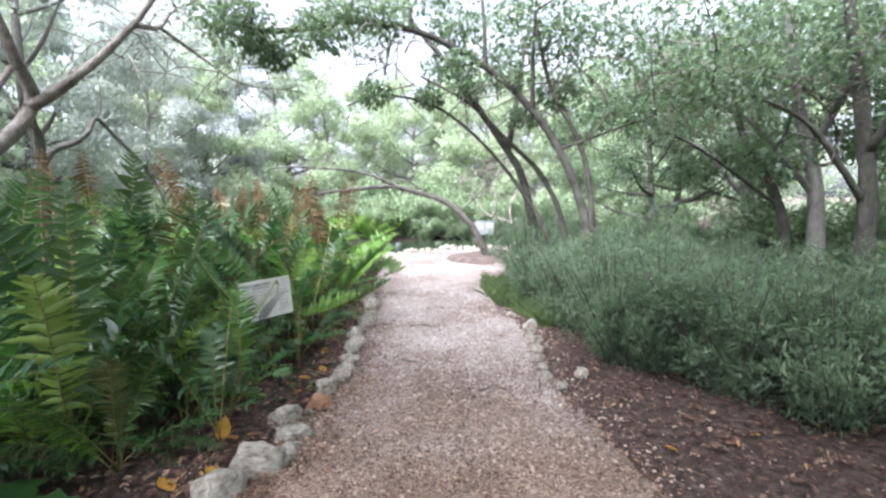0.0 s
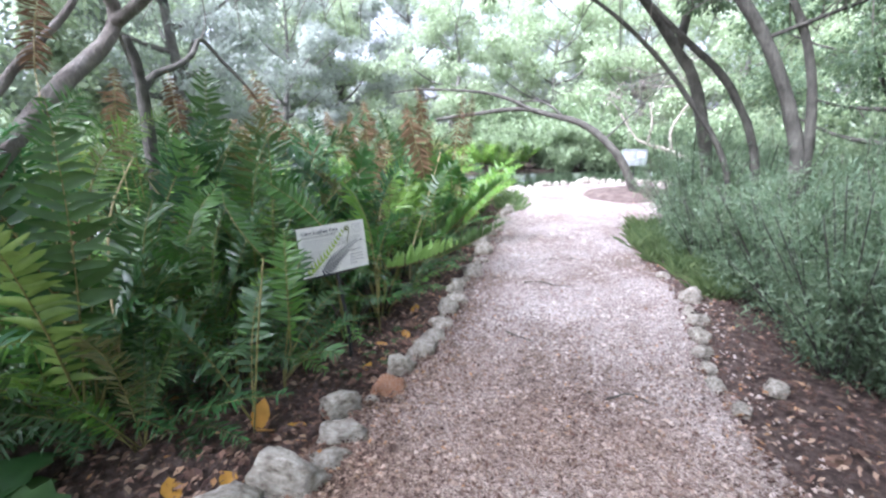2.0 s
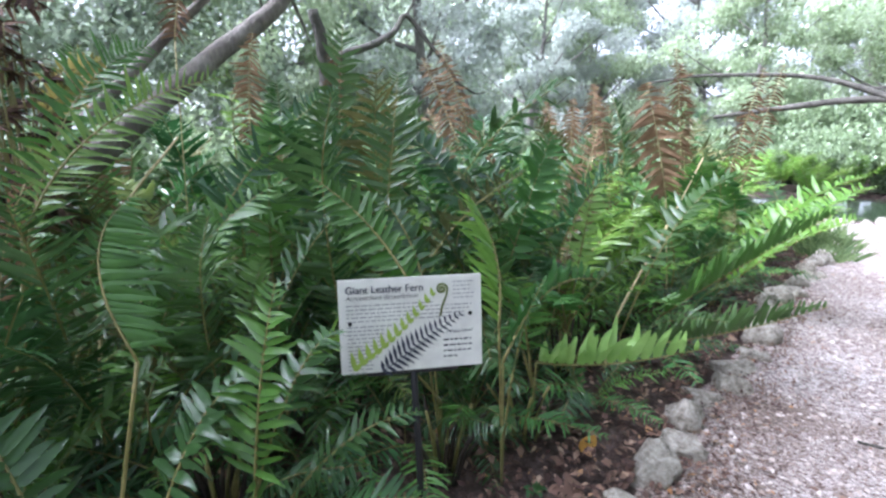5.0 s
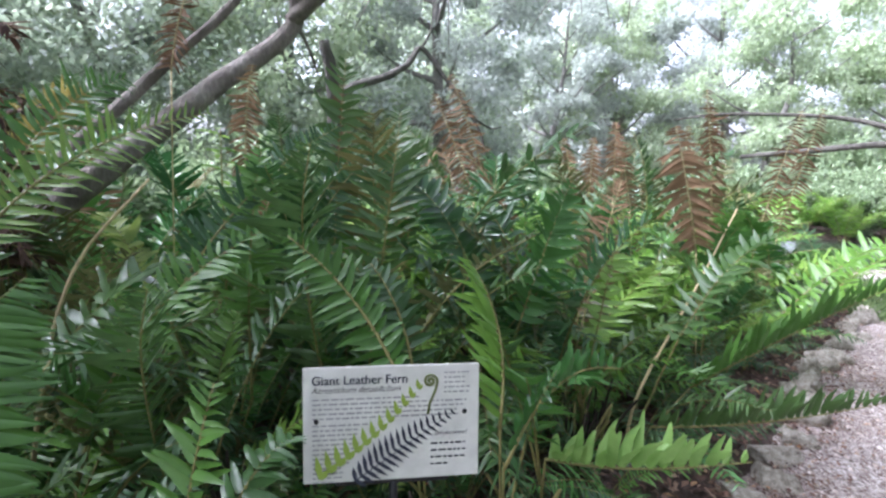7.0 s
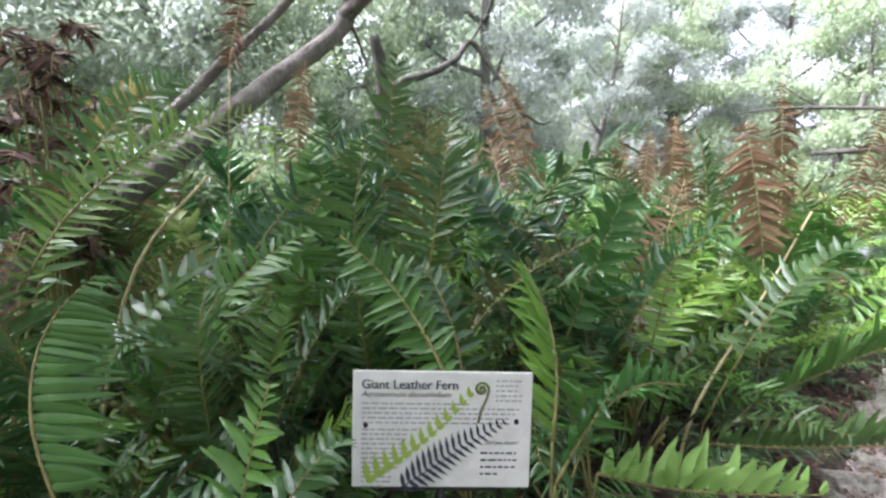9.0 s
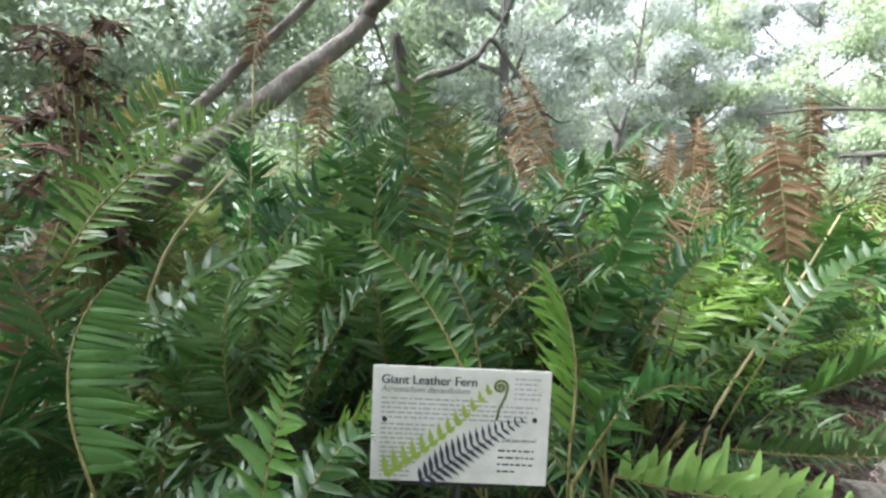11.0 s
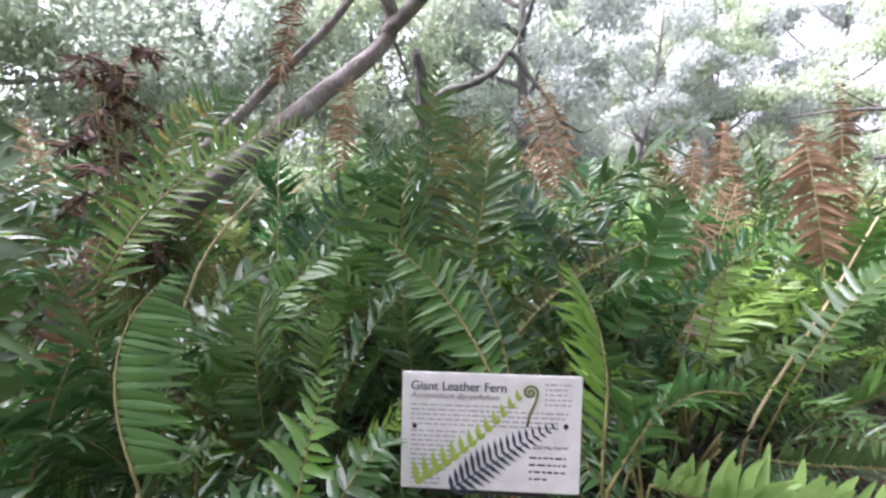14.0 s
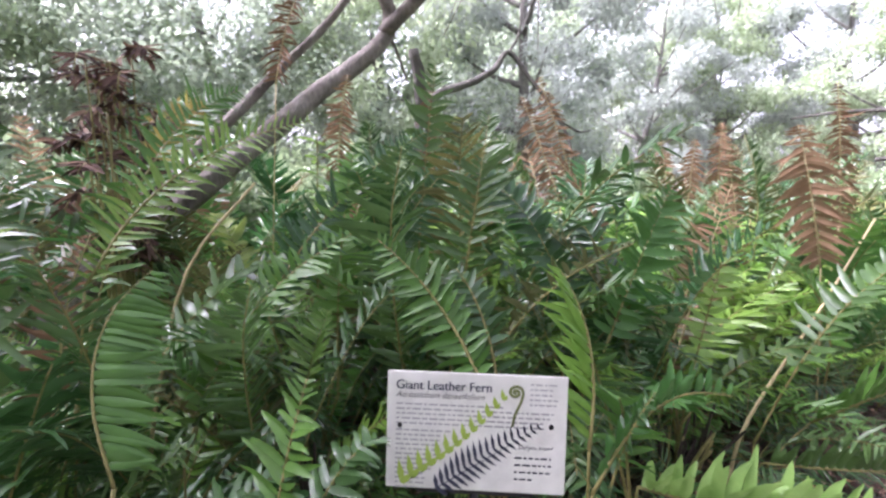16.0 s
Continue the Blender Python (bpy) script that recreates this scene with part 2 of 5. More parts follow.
def thing(name, x, y, z, label, category, group="", rz=0.0, scale=1.0):
    ob = new(name)
    ob.empty_display_size = 0.1
    ob.matrix_basis = pose(x, y, z, 0, 0, rz) @ Matrix.Scale(scale, 4)
    return tagged(ob, label, category, group)


def spline(pts, n):
    """Catmull-Rom through the points, n samples a span."""
    p = [Vector(q) for q in pts]
    p = [2 * p[0] - p[1]] + p + [2 * p[-1] - p[-2]]
    out = []
    for i in range(1, len(p) - 2):
        for k in range(n):
            t = k / n
            a, b, c, d = p[i - 1], p[i], p[i + 1], p[i + 2]
            out.append(0.5 * (2 * b + (c - a) * t + (2 * a - 5 * b + 4 * c - d) * t * t + (3 * b - a - 3 * c + d) * t ** 3))
    out.append(p[-2])
    return out


def tube(geo, pts, r0, r1, sides=8, n=5, mat=0, knots=0.0):
    line = spline(pts, n)
    verts, faces, last = [], [], None
    for i, q in enumerate(line):
        d = (line[min(i + 1, len(line) - 1)] - line[max(i - 1, 0)]).normalized()
        ref = last if last is not None else (Vector((1, 0, 0)) if abs(d.x) < 0.8 else Vector((0, 1, 0)))
        a = (ref - d * ref.dot(d)).normalized()
        last, b = a, d.cross(a)
        k = i / (len(line) - 1)
        r = r0 + (r1 - r0) * k
        for s in range(sides):
            w = 2 * math.pi * s / sides
            rr = r * (1 + knots * noise.noise(Vector((s * 1.7, i * 0.6, r0 * 90 + q.x))))
            verts.append(q + a * (rr * math.cos(w)) + b * (rr * math.sin(w)))
    for i in range(len(line) - 1):
        for s in range(sides):
            t = (s + 1) % sides
            faces.append((i * sides + s, i * sides + t, (i + 1) * sides + t, (i + 1) * sides + s))
    faces.append(tuple(range(sides))[::-1])
    faces.append(tuple((len(line) - 1) * sides + s for s in range(sides)))
    geo.add(verts, faces, mat)
    return line


def leaf_cloud(name, centres, radii, per, size, mats, slim=0.5, droop=0.3, flat=0.7):
    """Clumps of small folded leaves as one mesh; every leaf is a quad of its own."""
    c = np.repeat(np.asarray(centres, float), per, axis=0)
    r = np.repeat(np.asarray(radii, float), per)
    n = len(c)
    d = N.normal(size=(n, 3))
    d /= np.linalg.norm(d, axis=1)[:, None]
    c = c + d * (r * N.random(n) ** 0.45)[:, None] * np.array([1, 1, flat])
    ax = d + N.normal(size=(n, 3)) * 0.7
    ax[:, 2] -= droop
    ax /= np.linalg.norm(ax, axis=1)[:, None]
    side = np.cross(ax, N.normal(size=(n, 3)) * 0.5 + np.array([0, 0, 1.0]))
    side /= np.linalg.norm(side, axis=1)[:, None] + 1e-6
    up = np.cross(side, ax)
    ln = size * (0.6 + 0.8 * N.random(n))[:, None]
    v = np.stack([c - ax * ln * 0.5, c + side * ln * slim * 0.5 + up * ln * 0.08, c + ax * ln * 0.5 - up * ln * 0.1, c - side * ln * slim * 0.5 + up * ln * 0.08], 1)
    return quads(name, v.reshape(-1, 3), mats)


def quads(name, v, mats):
    """A mesh of separate quads from four corners each."""
    n = len(v) // 4
    me = bpy.data.meshes.new(name)
    me.vertices.add(len(v))
    me.vertices.foreach_set("co", np.ascontiguousarray(v, np.float32).ravel())
    me.loops.add(4 * n)
    me.loops.foreach_set("vertex_index", np.arange(4 * n, dtype=np.int32))
    me.polygons.add(n)
    me.polygons.foreach_set("loop_start", np.arange(0, 4 * n, 4, dtype=np.int32))
    for m in mats:
        me.materials.append(m)
    me.update(calc_edges=True)
    return me


# ---- plan ----
LEFT = [(-1.25, -9), (-1.1, -2), (-1.0, 1.5), (-0.98, 3.0), (-0.94, 3.75), (-1.02, 4.3), (-1.06, 4.8), (-1.18, 5.4), (-1.38, 6.0), (-1.62, 6.6), (-1.85, 7.3), (-2.08, 7.9), (-2.38, 8.9), (-2.66, 10.2), (-3.15, 11.2), (-3.55, 12.1)]
RIGHT = [(2.1, -9), (1.9, -2), (1.75, 1.5), (1.5, 3.3), (1.18, 4.35), (0.9, 4.9), (0.64, 5.65), (0.48, 6.3), (0.32, 7.0), (0.05, 7.6), (-0.3, 8.5), (-0.5, 9.3), (-0.42, 10.4), (-0.1, 11.3), (0.6, 12.1), (2.2, 13.2), (5.0, 14.6)]
POND = [(-22, 10.5), (-9, 12.6), (-5.3, 13.9), (-3.9, 15.6), (-2.0, 16.7), (1.0, 17.5), (6, 19.3), (22, 24)]


def along(line, y):
    for (x0, y0), (x1, y1) in zip(line, line[1:]):
        if y <= y1:
            return x0 + (x1 - x0) * (y - y0) / (y1 - y0)
    return line[-1][0]


def pond_gap(x, y):
    best = 99.0
    for (x0, y0), (x1, y1) in zip(POND, POND[1:]):
        dx, dy = x1 - x0, y1 - y0
        t = min(1, max(0, ((x - x0) * dx + (y - y0) * dy) / (dx * dx + dy * dy)))
        best = min(best, math.hypot(x - x0 - t * dx, y - y0 - t * dy))
    return best


def smooth(a, b, v):
    t = min(1, max(0, (v - a) / (b - a)))
    return t * t * (3 - 2 * t)


def on_path(x, y):
    """0 off the path, 1 well on it."""
    if y > 11.2:
        shore = pond_gap(x, y) - 1.95
        inner = max(0.0, 0.7 - math.hypot((x + 1.15) / 1.0, (y - 12.9) / 1.35) * 0.7)
        far = 0.9 if y < 12 else 1 - smooth(0, 1, (x + 0.3) * 0.45 - (y - 12.0) + 0.5)
        return smooth(0, 0.3, shore) * smooth(-0.05, 0.2, x + 4.6) * min(1, far + 0.1) * (1 - smooth(0, 0.12, inner))
    x += 0.09 * noise.noise(Vector((x * 2.6, y * 2.6, 8))) + 0.04 * noise.noise(Vector((x * 9, y * 9, 8)))
    return smooth(-0.12, 0.12, x - along(LEFT, y)) * smooth(-0.15, 0.2, along(RIGHT, y) - x)


def land(x, y):
    z = -0.55 * (1 - smooth(1.35, 1.95, pond_gap(x, y)))
    z += 0.022 * noise.noise(Vector((x * 2.1, y * 2.1, 3))) + 0.012 * noise.noise(Vector((x * 8, y * 8, 1)))
    far = max(abs(x), abs(y - 6))
    return z - 0.035 * on_path(x, y) + (0.5 * noise.noise(Vector((x * 0.05, y * 0.05, 9))) * smooth(12, 40, far))


def axis(lo, hi, step, far):
    a = list(np.arange(lo, hi, step))
    d, p = step, hi
    up, down, q = [], [], lo
    while p < far:
        up.append(p)
        d *= 1.25
        p += d
    d = step
    while q > -far:
        d *= 1.25
        q -= d
        down.append(q)
    return down[::-1] + a + up


def sheet(name, xs, ys, height, mats, label, keep=None):
    g = Geo()
    g.v = [(x, y, height(x, y)) for y in ys for x in xs]
    w = len(xs)
    for j in range(len(ys) - 1):
        for i in range(w - 1):
            if keep is None or keep(xs[i], ys[j]) or keep(xs[i + 1], ys[j + 1]):
                g.f.append((j * w + i, j * w + i + 1, (j + 1) * w + i + 1, (j + 1) * w + i))
    g.m = [0] * len(g.f)
    return tagged(new(name, g.mesh(name, mats)), label, kind="structure")


sheet("ground", axis(-6, 5, 0.1, 600), axis(-1, 16, 0.1, 600), land, [M_MULCH], "dark brown mulch and leaf litter ground")
path_z = lambda x, y: land(x, y) + 0.075 * on_path(x, y) - 0.03 + 0.01 * noise.noise(Vector((x * 14, y * 14, 5)))
sheet("path", list(np.arange(-4.8, 5.0, 0.06)), list(np.arange(-9, 17, 0.06)), path_z, [M_GRAVEL], "pale crushed shell and gravel footpath", lambda x, y: on_path(x, y) > 0.12)
wg = Geo()
wg.add([(-60, 8, -0.1), (60, 8, -0.1), (60, 32, -0.1), (-60, 32, -0.1)], [(0, 1, 2, 3)])
tagged(new("water", wg.mesh("water", [water_m])), "still dark green pond water", kind="structure")


# ---- ferns ----
BLADE = ((0.1, 0.8), (0.42, 1.0), (0.8, 0.66))
BLADE_FINE = ((0.05, 0.75), (0.2, 1.0), (0.4, 0.98), (0.6, 0.84), (0.78, 0.6), (0.92, 0.3))


def frond_geo(p0, p1, p2, width, pairs, bare=0.25, lift=0.25, fold=0.0, seed=0, wide=0.2, thick=0.006, up=None, one_up=False, gap=0.0, hang=1.0, fine=True, loose=1.0, sweep=0.0):
    """A fern frond along a curve: a stalk and two rows of strap-shaped leaflets. Slot 0 leaflet, slot 1 stalk."""
    rr = random.Random(seed)
    a, b, c = Vector(p0), Vector(p1), Vector(p2)
    at = lambda t: a * (1 - t) ** 2 + b * (2 * t * (1 - t)) + c * t * t
    g = Geo()
    tube(g, [at(t) for t in (0, 0.25, 0.5, 0.75, 1)], thick, thick * 0.3, 5, 3, 1)
    for i in range(pairs):
        k = (i + 0.5) / pairs
        t = bare + (1 - bare) * k
        q = at(t)
        d = (at(min(1, t + 0.02)) - at(t - 0.02)).normalized()
        ref = Vector(up) if up else Vector((0, 0, 1))
        s = d.cross(ref)
        if s.length < 0.15:
            s = d.cross(Vector((0.3, 1, 0)))
        s.normalize()
        n = s.cross(d).normalized()
        size = width * min(1.0, 0.62 + 1.6 * k) * min(1.0, 0.18 + 2.3 * (1 - k)) ** 0.8
        for side in (-1, 1):
            if rr.random() < gap:
                continue
            ln = size * (0.74 + 0.42 * rr.random())
            w = width * wide * (0.85 + 0.3 * rr.random()) * min(1, 0.45 + 1.5 * (1 - k))
            out = (s * side + d * (0.3 + sweep + 0.35 * k + loose * rr.uniform(-0.2, 0.2)) + n * (lift + loose * rr.uniform(-0.25, 0.25))).normalized()
            if one_up:
                out = (ref + d * (0.16 + loose * rr.uniform(-0.12, 0.12)) + s * side * 0.25 * loose).normalized()
            tw = rr.uniform(-0.6, 0.6) + fold * side
            across = (d - out * d.dot(out)).normalized()
            nn = out.cross(across) * side
            across = (across * math.cos(tw) + nn * math.sin(tw)).normalized()
            nn = out.cross(across) * side
            sag = -0.2 * ln * rr.uniform(-0.3, 2.0) * hang
            bend = rr.uniform(-0.1, 0.24)
            verts = [q + d * rr.uniform(-0.004, 0.004)]
            outline = BLADE_FINE if fine else BLADE
            for u, ww in outline:
                m = q + out * (ln * u) + Vector((0, 0, sag * u * u)) + across * (bend * ln * u * u)
                e1, e2, cup = 1 + rr.uniform(-0.12, 0.12), 1 + rr.uniform(-0.12, 0.12), 0.1 + rr.uniform(-0.1, 0.14)
                verts += [m + across * (w * 0.5 * ww * e1) + nn * (cup * w), m, m - across * (w * 0.5 * ww * e2) + nn * (cup * w)]
            verts.append(q + out * ln + Vector((0, 0, sag)) + across * (bend * ln))
            faces = [(0, 1, 2), (0, 2, 3)]
            for r in range(len(outline) - 1):
                o = 1 + 3 * r
                faces += [(o, o + 3, o + 4, o + 1), (o + 1, o + 4, o + 5, o + 2)]
            o = 3 * len(outline) - 2
            faces += [(o, o + 3, o + 1), (o + 1, o + 3, o + 2)]
            g.add(verts, faces, 0)
    return g


def frond_variant(length, lean, droop, width, pairs, seed, mats, gap=0.02, lift=0.24, hang=1.0):
    """Frond that rises from the origin and arches towards +y."""
    rise = math.cos(radians(lean)) * length
    reach = math.sin(radians(lean)) * length
    g = frond_geo((0, 0, 0), (0.04 * length * math.sin(seed), reach * 0.35, rise * 0.75), (0.1 * length * math.cos(seed * 2.3), reach * 1.15, rise * (1 - droop)), width, pairs, 0.2, lift, 0.15, seed, 0.122, 0.003 + length * 0.0022, gap=gap, hang=hang, fine=False, loose=1.45)
    return g.mesh("frond", mats)


TALL = [frond_variant(l, a, dr, w, n, s, [m, M_RACHIS], g_, (0.5, 0.1, 0.35, -0.15, 0.6, 0.2, 0.45, 0.0, -0.3, 0.3)[s - 1], (0.6, 1.6, 1.0, 1.9, 0.8, 1.4, 0.7, 1.2, 2.2, 1.0)[s - 1]) for l, a, dr, w, n, s, m, g_ in (
    (1.35, 18, 0.02, 0.21, 38, 1, M_FERN, 0.03), (1.5, 30, 0.06, 0.22, 41, 2, M_FERN_DARK, 0.05), (1.25, 42, 0.12, 0.21, 35, 3, M_FERN, 0.03), (1.4, 55, 0.2, 0.21, 39, 4, M_FERN_DARK, 0.04),
    (1.15, 25, 0.03, 0.18, 34, 5, M_FERN_GREEN, 0.06), (1.3, 66, 0.3, 0.2, 37, 6, M_FERN, 0.04), (1.6, 12, 0.0, 0.2, 41, 7, M_FERN_DARK, 0.05), (1.2, 38, 0.1, 0.2, 34, 8, M_FERN_LIME, 0.03),
    (1.3, 48, 0.16, 0.22, 37, 9, M_FERN_GREEN, 0.1), (1.45, 24, 0.04, 0.19, 38, 10, M_FERN_OLIVE, 0.08))]
LOW = [frond_variant(l, a, dr, w, n, s, [m, M_RACHIS], 0.06, lf, hg) for l, a, dr, w, n, s, m, lf, hg in (
    (0.78, 50, 0.25, 0.15, 27, 31, M_FERN_BLUE, -0.2, 2.2), (0.7, 66, 0.45, 0.14, 26, 32, M_FERN_BLUE, 0.1, 1.6), (0.85, 34, 0.12, 0.14, 28, 33, M_FERN_DARK, 0.3, 1.8), (0.66, 74, 0.5, 0.13, 24, 34, M_FERN_DARK, -0.1, 2.4), (0.8, 58, 0.3, 0.15, 26, 35, M_FERN, 0.2, 1.8))]
DEAD = [frond_variant(l, a, dr, w, n, s, [M_FERN_DEAD, M_RACHIS_PALE], 0.12) for l, a, dr, w, n, s in ((1.45, 10, 0.0, 0.15, 26, 21), (1.3, 70, 0.55, 0.16, 24, 22), (1.5, 20, 0.02, 0.17, 26, 23))]
fern_label = "green giant leather fern with arching glossy fronds"


def fern(x, y, size, count, seed, dead=0):
    rr = random.Random(seed)
    f = thing("fern", x, y, land(x, y) - 0.01, fern_label + (" and brown dead ones" if dead else ""), "fern", "giant leather ferns in the bed", rr.uniform(0, 360), size)
    for k in range(count):
        me = TALL[rr.randrange(len(TALL))]
        if y > 5.9 and rr.random() < 0.5:
            me = TALL[7]
        ob = child(new("frond", me), f)
        ob.matrix_basis = pose(rr.uniform(-0.06, 0.06), rr.uniform(-0.06, 0.06), 0, rr.uniform(-9, 9), rr.uniform(-12, 12), 360 * k / count + rr.uniform(-22, 22)) @ Matrix.Scale(rr.uniform(0.75, 1.12), 4)
    for k in range(dead):
        ob = child(new("dead_frond", DEAD[rr.randrange(3)]), f, "dry brown fern frond")
        ob.matrix_basis = pose(0, 0, 0, rr.uniform(-6, 6), rr.uniform(-6, 6), rr.uniform(0, 360)) @ Matrix.Scale(rr.uniform(0.85, 1.1), 4)
    return f


spots = []
fr = random.Random(41)
for row in range(60):
    for col in range(12):
        y = 0.2 + row * 0.17 + fr.uniform(-0.2, 0.2)
        back = 0.62 if y < 6.4 else 0.36
        x = along(LEFT, y) - back - fr.random() * 4.1
        near = along(LEFT, y) - x
        if any(math.hypot(x - a, y - b) < (0.4 if near < 2.2 else 0.56) for a, b in spots):
            continue
        if y > 10.5 - 0.25 * near or math.hypot(x + 1.55, y - 4.83) < 0.42 or math.hypot(x + 1.6, y - 3.0) < 0.5:
            continue
        spots.append((x, y))
for i, (x, y) in enumerate(spots):
    near = along(LEFT, y) - x
    size = 0.64 + 0.42 * smooth(0.3, 1.7, near) + fr.uniform(-0.08, 0.1)
    if -3.3 < x < -1.6 and 3.1 < y < 4.9:
        size *= 0.76
    if x > -1.98 and 3.2 < y < 5.8:
        size = fr.uniform(0.4, 0.54)
    elif near < 0.75:
        size = fr.uniform(0.5, 0.66)
    fern(x, y, size, 8 if near < 2.4 else 7, 100 + i, 1 if (near > 0.8 and fr.random() < 0.42) else 0)


# low young ferns that fill the foot of the bed
low_spots = []
for k in range(900):
    y = 1.2 + 8.6 * fr.random()
    near = (0.66 if y < 5.6 else 0.4) + 2.2 * fr.random() ** 1.5
    x = along(LEFT, y) - near
    if any(math.hypot(x - a, y - b) < 0.3 for a, b in low_spots) or math.hypot(x + 1.42, y - 4.85) < 0.42 or math.hypot(x + 1.55, y - 2.95) < 0.62:
        continue
    low_spots.append((x, y))
for i, (x, y) in enumerate(low_spots[:120]):
    rr = random.Random(900 + i)
    f = thing("fern", x, y, land(x, y) - 0.01, "low young leather fern with spreading dark fronds", "fern", "low young ferns in the bed", rr.uniform(0, 360), rr.uniform(0.62, 0.95))
    for k in range(8):
        ob = child(new("frond", LOW[rr.randrange(5)]), f)
        ob.matrix_basis = pose(rr.uniform(-0.05, 0.05), rr.uniform(-0.05, 0.05), 0, rr.uniform(-14, 10), rr.uniform(-12, 12), 45 * k + rr.uniform(-20, 20)) @ Matrix.Scale(rr.uniform(0.7, 1.1), 4)


# fronds with a shape of their own, each on its plant
def own_fern(label, root, fronds):
    f = thing("fern", root[0], root[1], land(*root[:2]) - 0.01, label, "fern", "giant leather ferns in the bed")
    back = Vector((-root[0], -root[1], -land(*root[:2]) + 0.01))
    for i, (p0, p1, p2, width, pairs, mat, kw) in enumerate(fronds):
        stalk = M_RACHIS_PALE if mat in (M_FERN_DEAD,) else M_RACHIS
        g = frond_geo(p0, p1, p2, width, pairs, seed=int(abs(p2[0] * 100 + p2[1] * 37 + p2[2] * 11)), **kw)
        q0 = Vector(p0)
        if q0.z > 0.12:
            tube(g, [Vector((root[0], root[1], land(*root[:2]) - 0.01)), (Vector((root[0], root[1], 0)) + q0) / 2 + Vector((0, 0, 0.04)), q0], 0.0048, 0.004, 5, 3, 1)
        g.v = [tuple(Vector(v) + back) for v in g.v]
        dry = mat in (M_FERN_DEAD, M_LITTER)
        part("dead_frond" if dry else "frond", g, [mat, stalk], f, "dry brown fern frond" if dry else "")
    return f


FACING = (0.95, -0.25, 0.2)
own_fern("fern with one frond hanging curled over its stalk", (-1.3, 3.95), [
    ((-1.3, 4.13, 0.87), (-1.41, 4.02, 1.09), (-1.55, 4.13, 1.17), 0.118, 28, M_FERN_GREEN, dict(bare=0.06, wide=0.13, thick=0.003, one_up=True, up=(-0.2, 1, -0.62), loose=1.7, hang=0.7)),
    ((-1.3, 3.95, 0.1), (-1.5, 3.85, 0.62), (-1.62, 3.72, 0.72), 0.13, 22, M_FERN_BLUE, dict(bare=0.12, hang=1.8)),
    ((-1.35, 4.0, 0.1), (-1.5, 4.15, 0.66), (-1.58, 4.35, 0.66), 0.13, 22, M_FERN_BLUE, dict(bare=0.12, hang=2.0))])
own_fern("tall fern with a long silvery frond arching sideways", (-2.1, 3.62), [
    ((-2.1, 3.76, 1.0), (-2.34, 3.9, 1.42), (-2.5, 4.42, 1.55), 0.13, 40, M_FERN, dict(bare=0.02, lift=0.45, wide=0.11, up=(1, 0.1, 0.5))),
    ((-2.1, 3.62, 0.3), (-2.52, 3.7, 1.5), (-2.74, 4.12, 1.68), 0.17, 38, M_FERN_GREEN, dict(lift=0.3, wide=0.12, up=FACING)),
    ((-1.95, 3.6, 0.3), (-1.95, 3.5, 1.1), (-2.05, 3.3, 1.5), 0.2, 24, M_FERN_DARK, dict(up=FACING, hang=1.6)),
    ((-2.0, 3.7, 0.3), (-2.3, 3.95, 0.95), (-2.42, 4.3, 1.02), 0.17, 26, M_FERN_DARK, dict(hang=2.0))])
own_fern("dark tall fern standing at the bed's near end", (-1.86, 3.5), [
    ((-1.86, 3.5, 0.2), (-1.82, 3.62, 0.95), (-1.95, 3.66, 1.6), 0.2, 28, M_FERN_DARK, dict(bare=0.15, up=FACING, hang=1.6)),
    ((-1.84, 3.55, 0.2), (-1.78, 3.75, 0.75), (-1.72, 3.85, 0.92), 0.17, 24, M_FERN_DARK, dict(bare=0.15, hang=1.8)),
    ((-1.84, 3.5, 0.2), (-1.75, 3.4, 0.9), (-1.68, 3.3, 1.15), 0.18, 24, M_FERN, dict(bare=0.15, hang=1.5))])
own_fern("fern with a bright glossy frond behind the sign", (-1.72, 5.02), [
    ((-1.64, 4.88, 0.78), (-1.8, 4.8, 1.02), (-1.93, 4.62, 1.16), 0.115, 26, M_FERN_GREEN, dict(bare=0.02, wide=0.18, up=(0.8, -0.5, 0.5), lift=0.2)),
    ((-1.68, 4.94, 0.72), (-1.79, 4.95, 0.94), (-1.88, 4.86, 1.07), 0.12, 22, M_FERN_BLUE, dict(bare=0.02, wide=0.17, up=(0.9, -0.1, 0.6), lift=-0.1, hang=1.5)),
    ((-1.7, 5.0, 0.3), (-1.72, 4.8, 0.6), (-1.75, 4.62, 0.72), 0.12, 20, M_FERN_DARK, dict(hang=1.8))])
own_fern("fern with narrow yellow-green leaflets fanning up beside the sign", (-1.5, 5.16), [
    ((-1.49, 5.12, 0.66), (-1.6, 5.22, 0.92), (-1.74, 5.14, 1.09), 0.17, 17, M_FERN_LIME, dict(bare=0.02, wide=0.11, one_up=True, up=(-0.3, -0.75, 0.7))),
    ((-1.46, 5.12, 0.55), (-1.53, 5.32, 0.84), (-1.43, 5.5, 0.8), 0.1, 15, M_FERN, dict(bare=0.05, wide=0.24, one_up=True, up=(-0.2, 0.1, 1))),
    ((-1.5, 5.16, 0.2), (-1.5, 5.2, 0.66), (-1.46, 5.28, 0.82), 0.1, 16, M_FERN_BLUE, dict(bare=0.2, hang=1.5))])
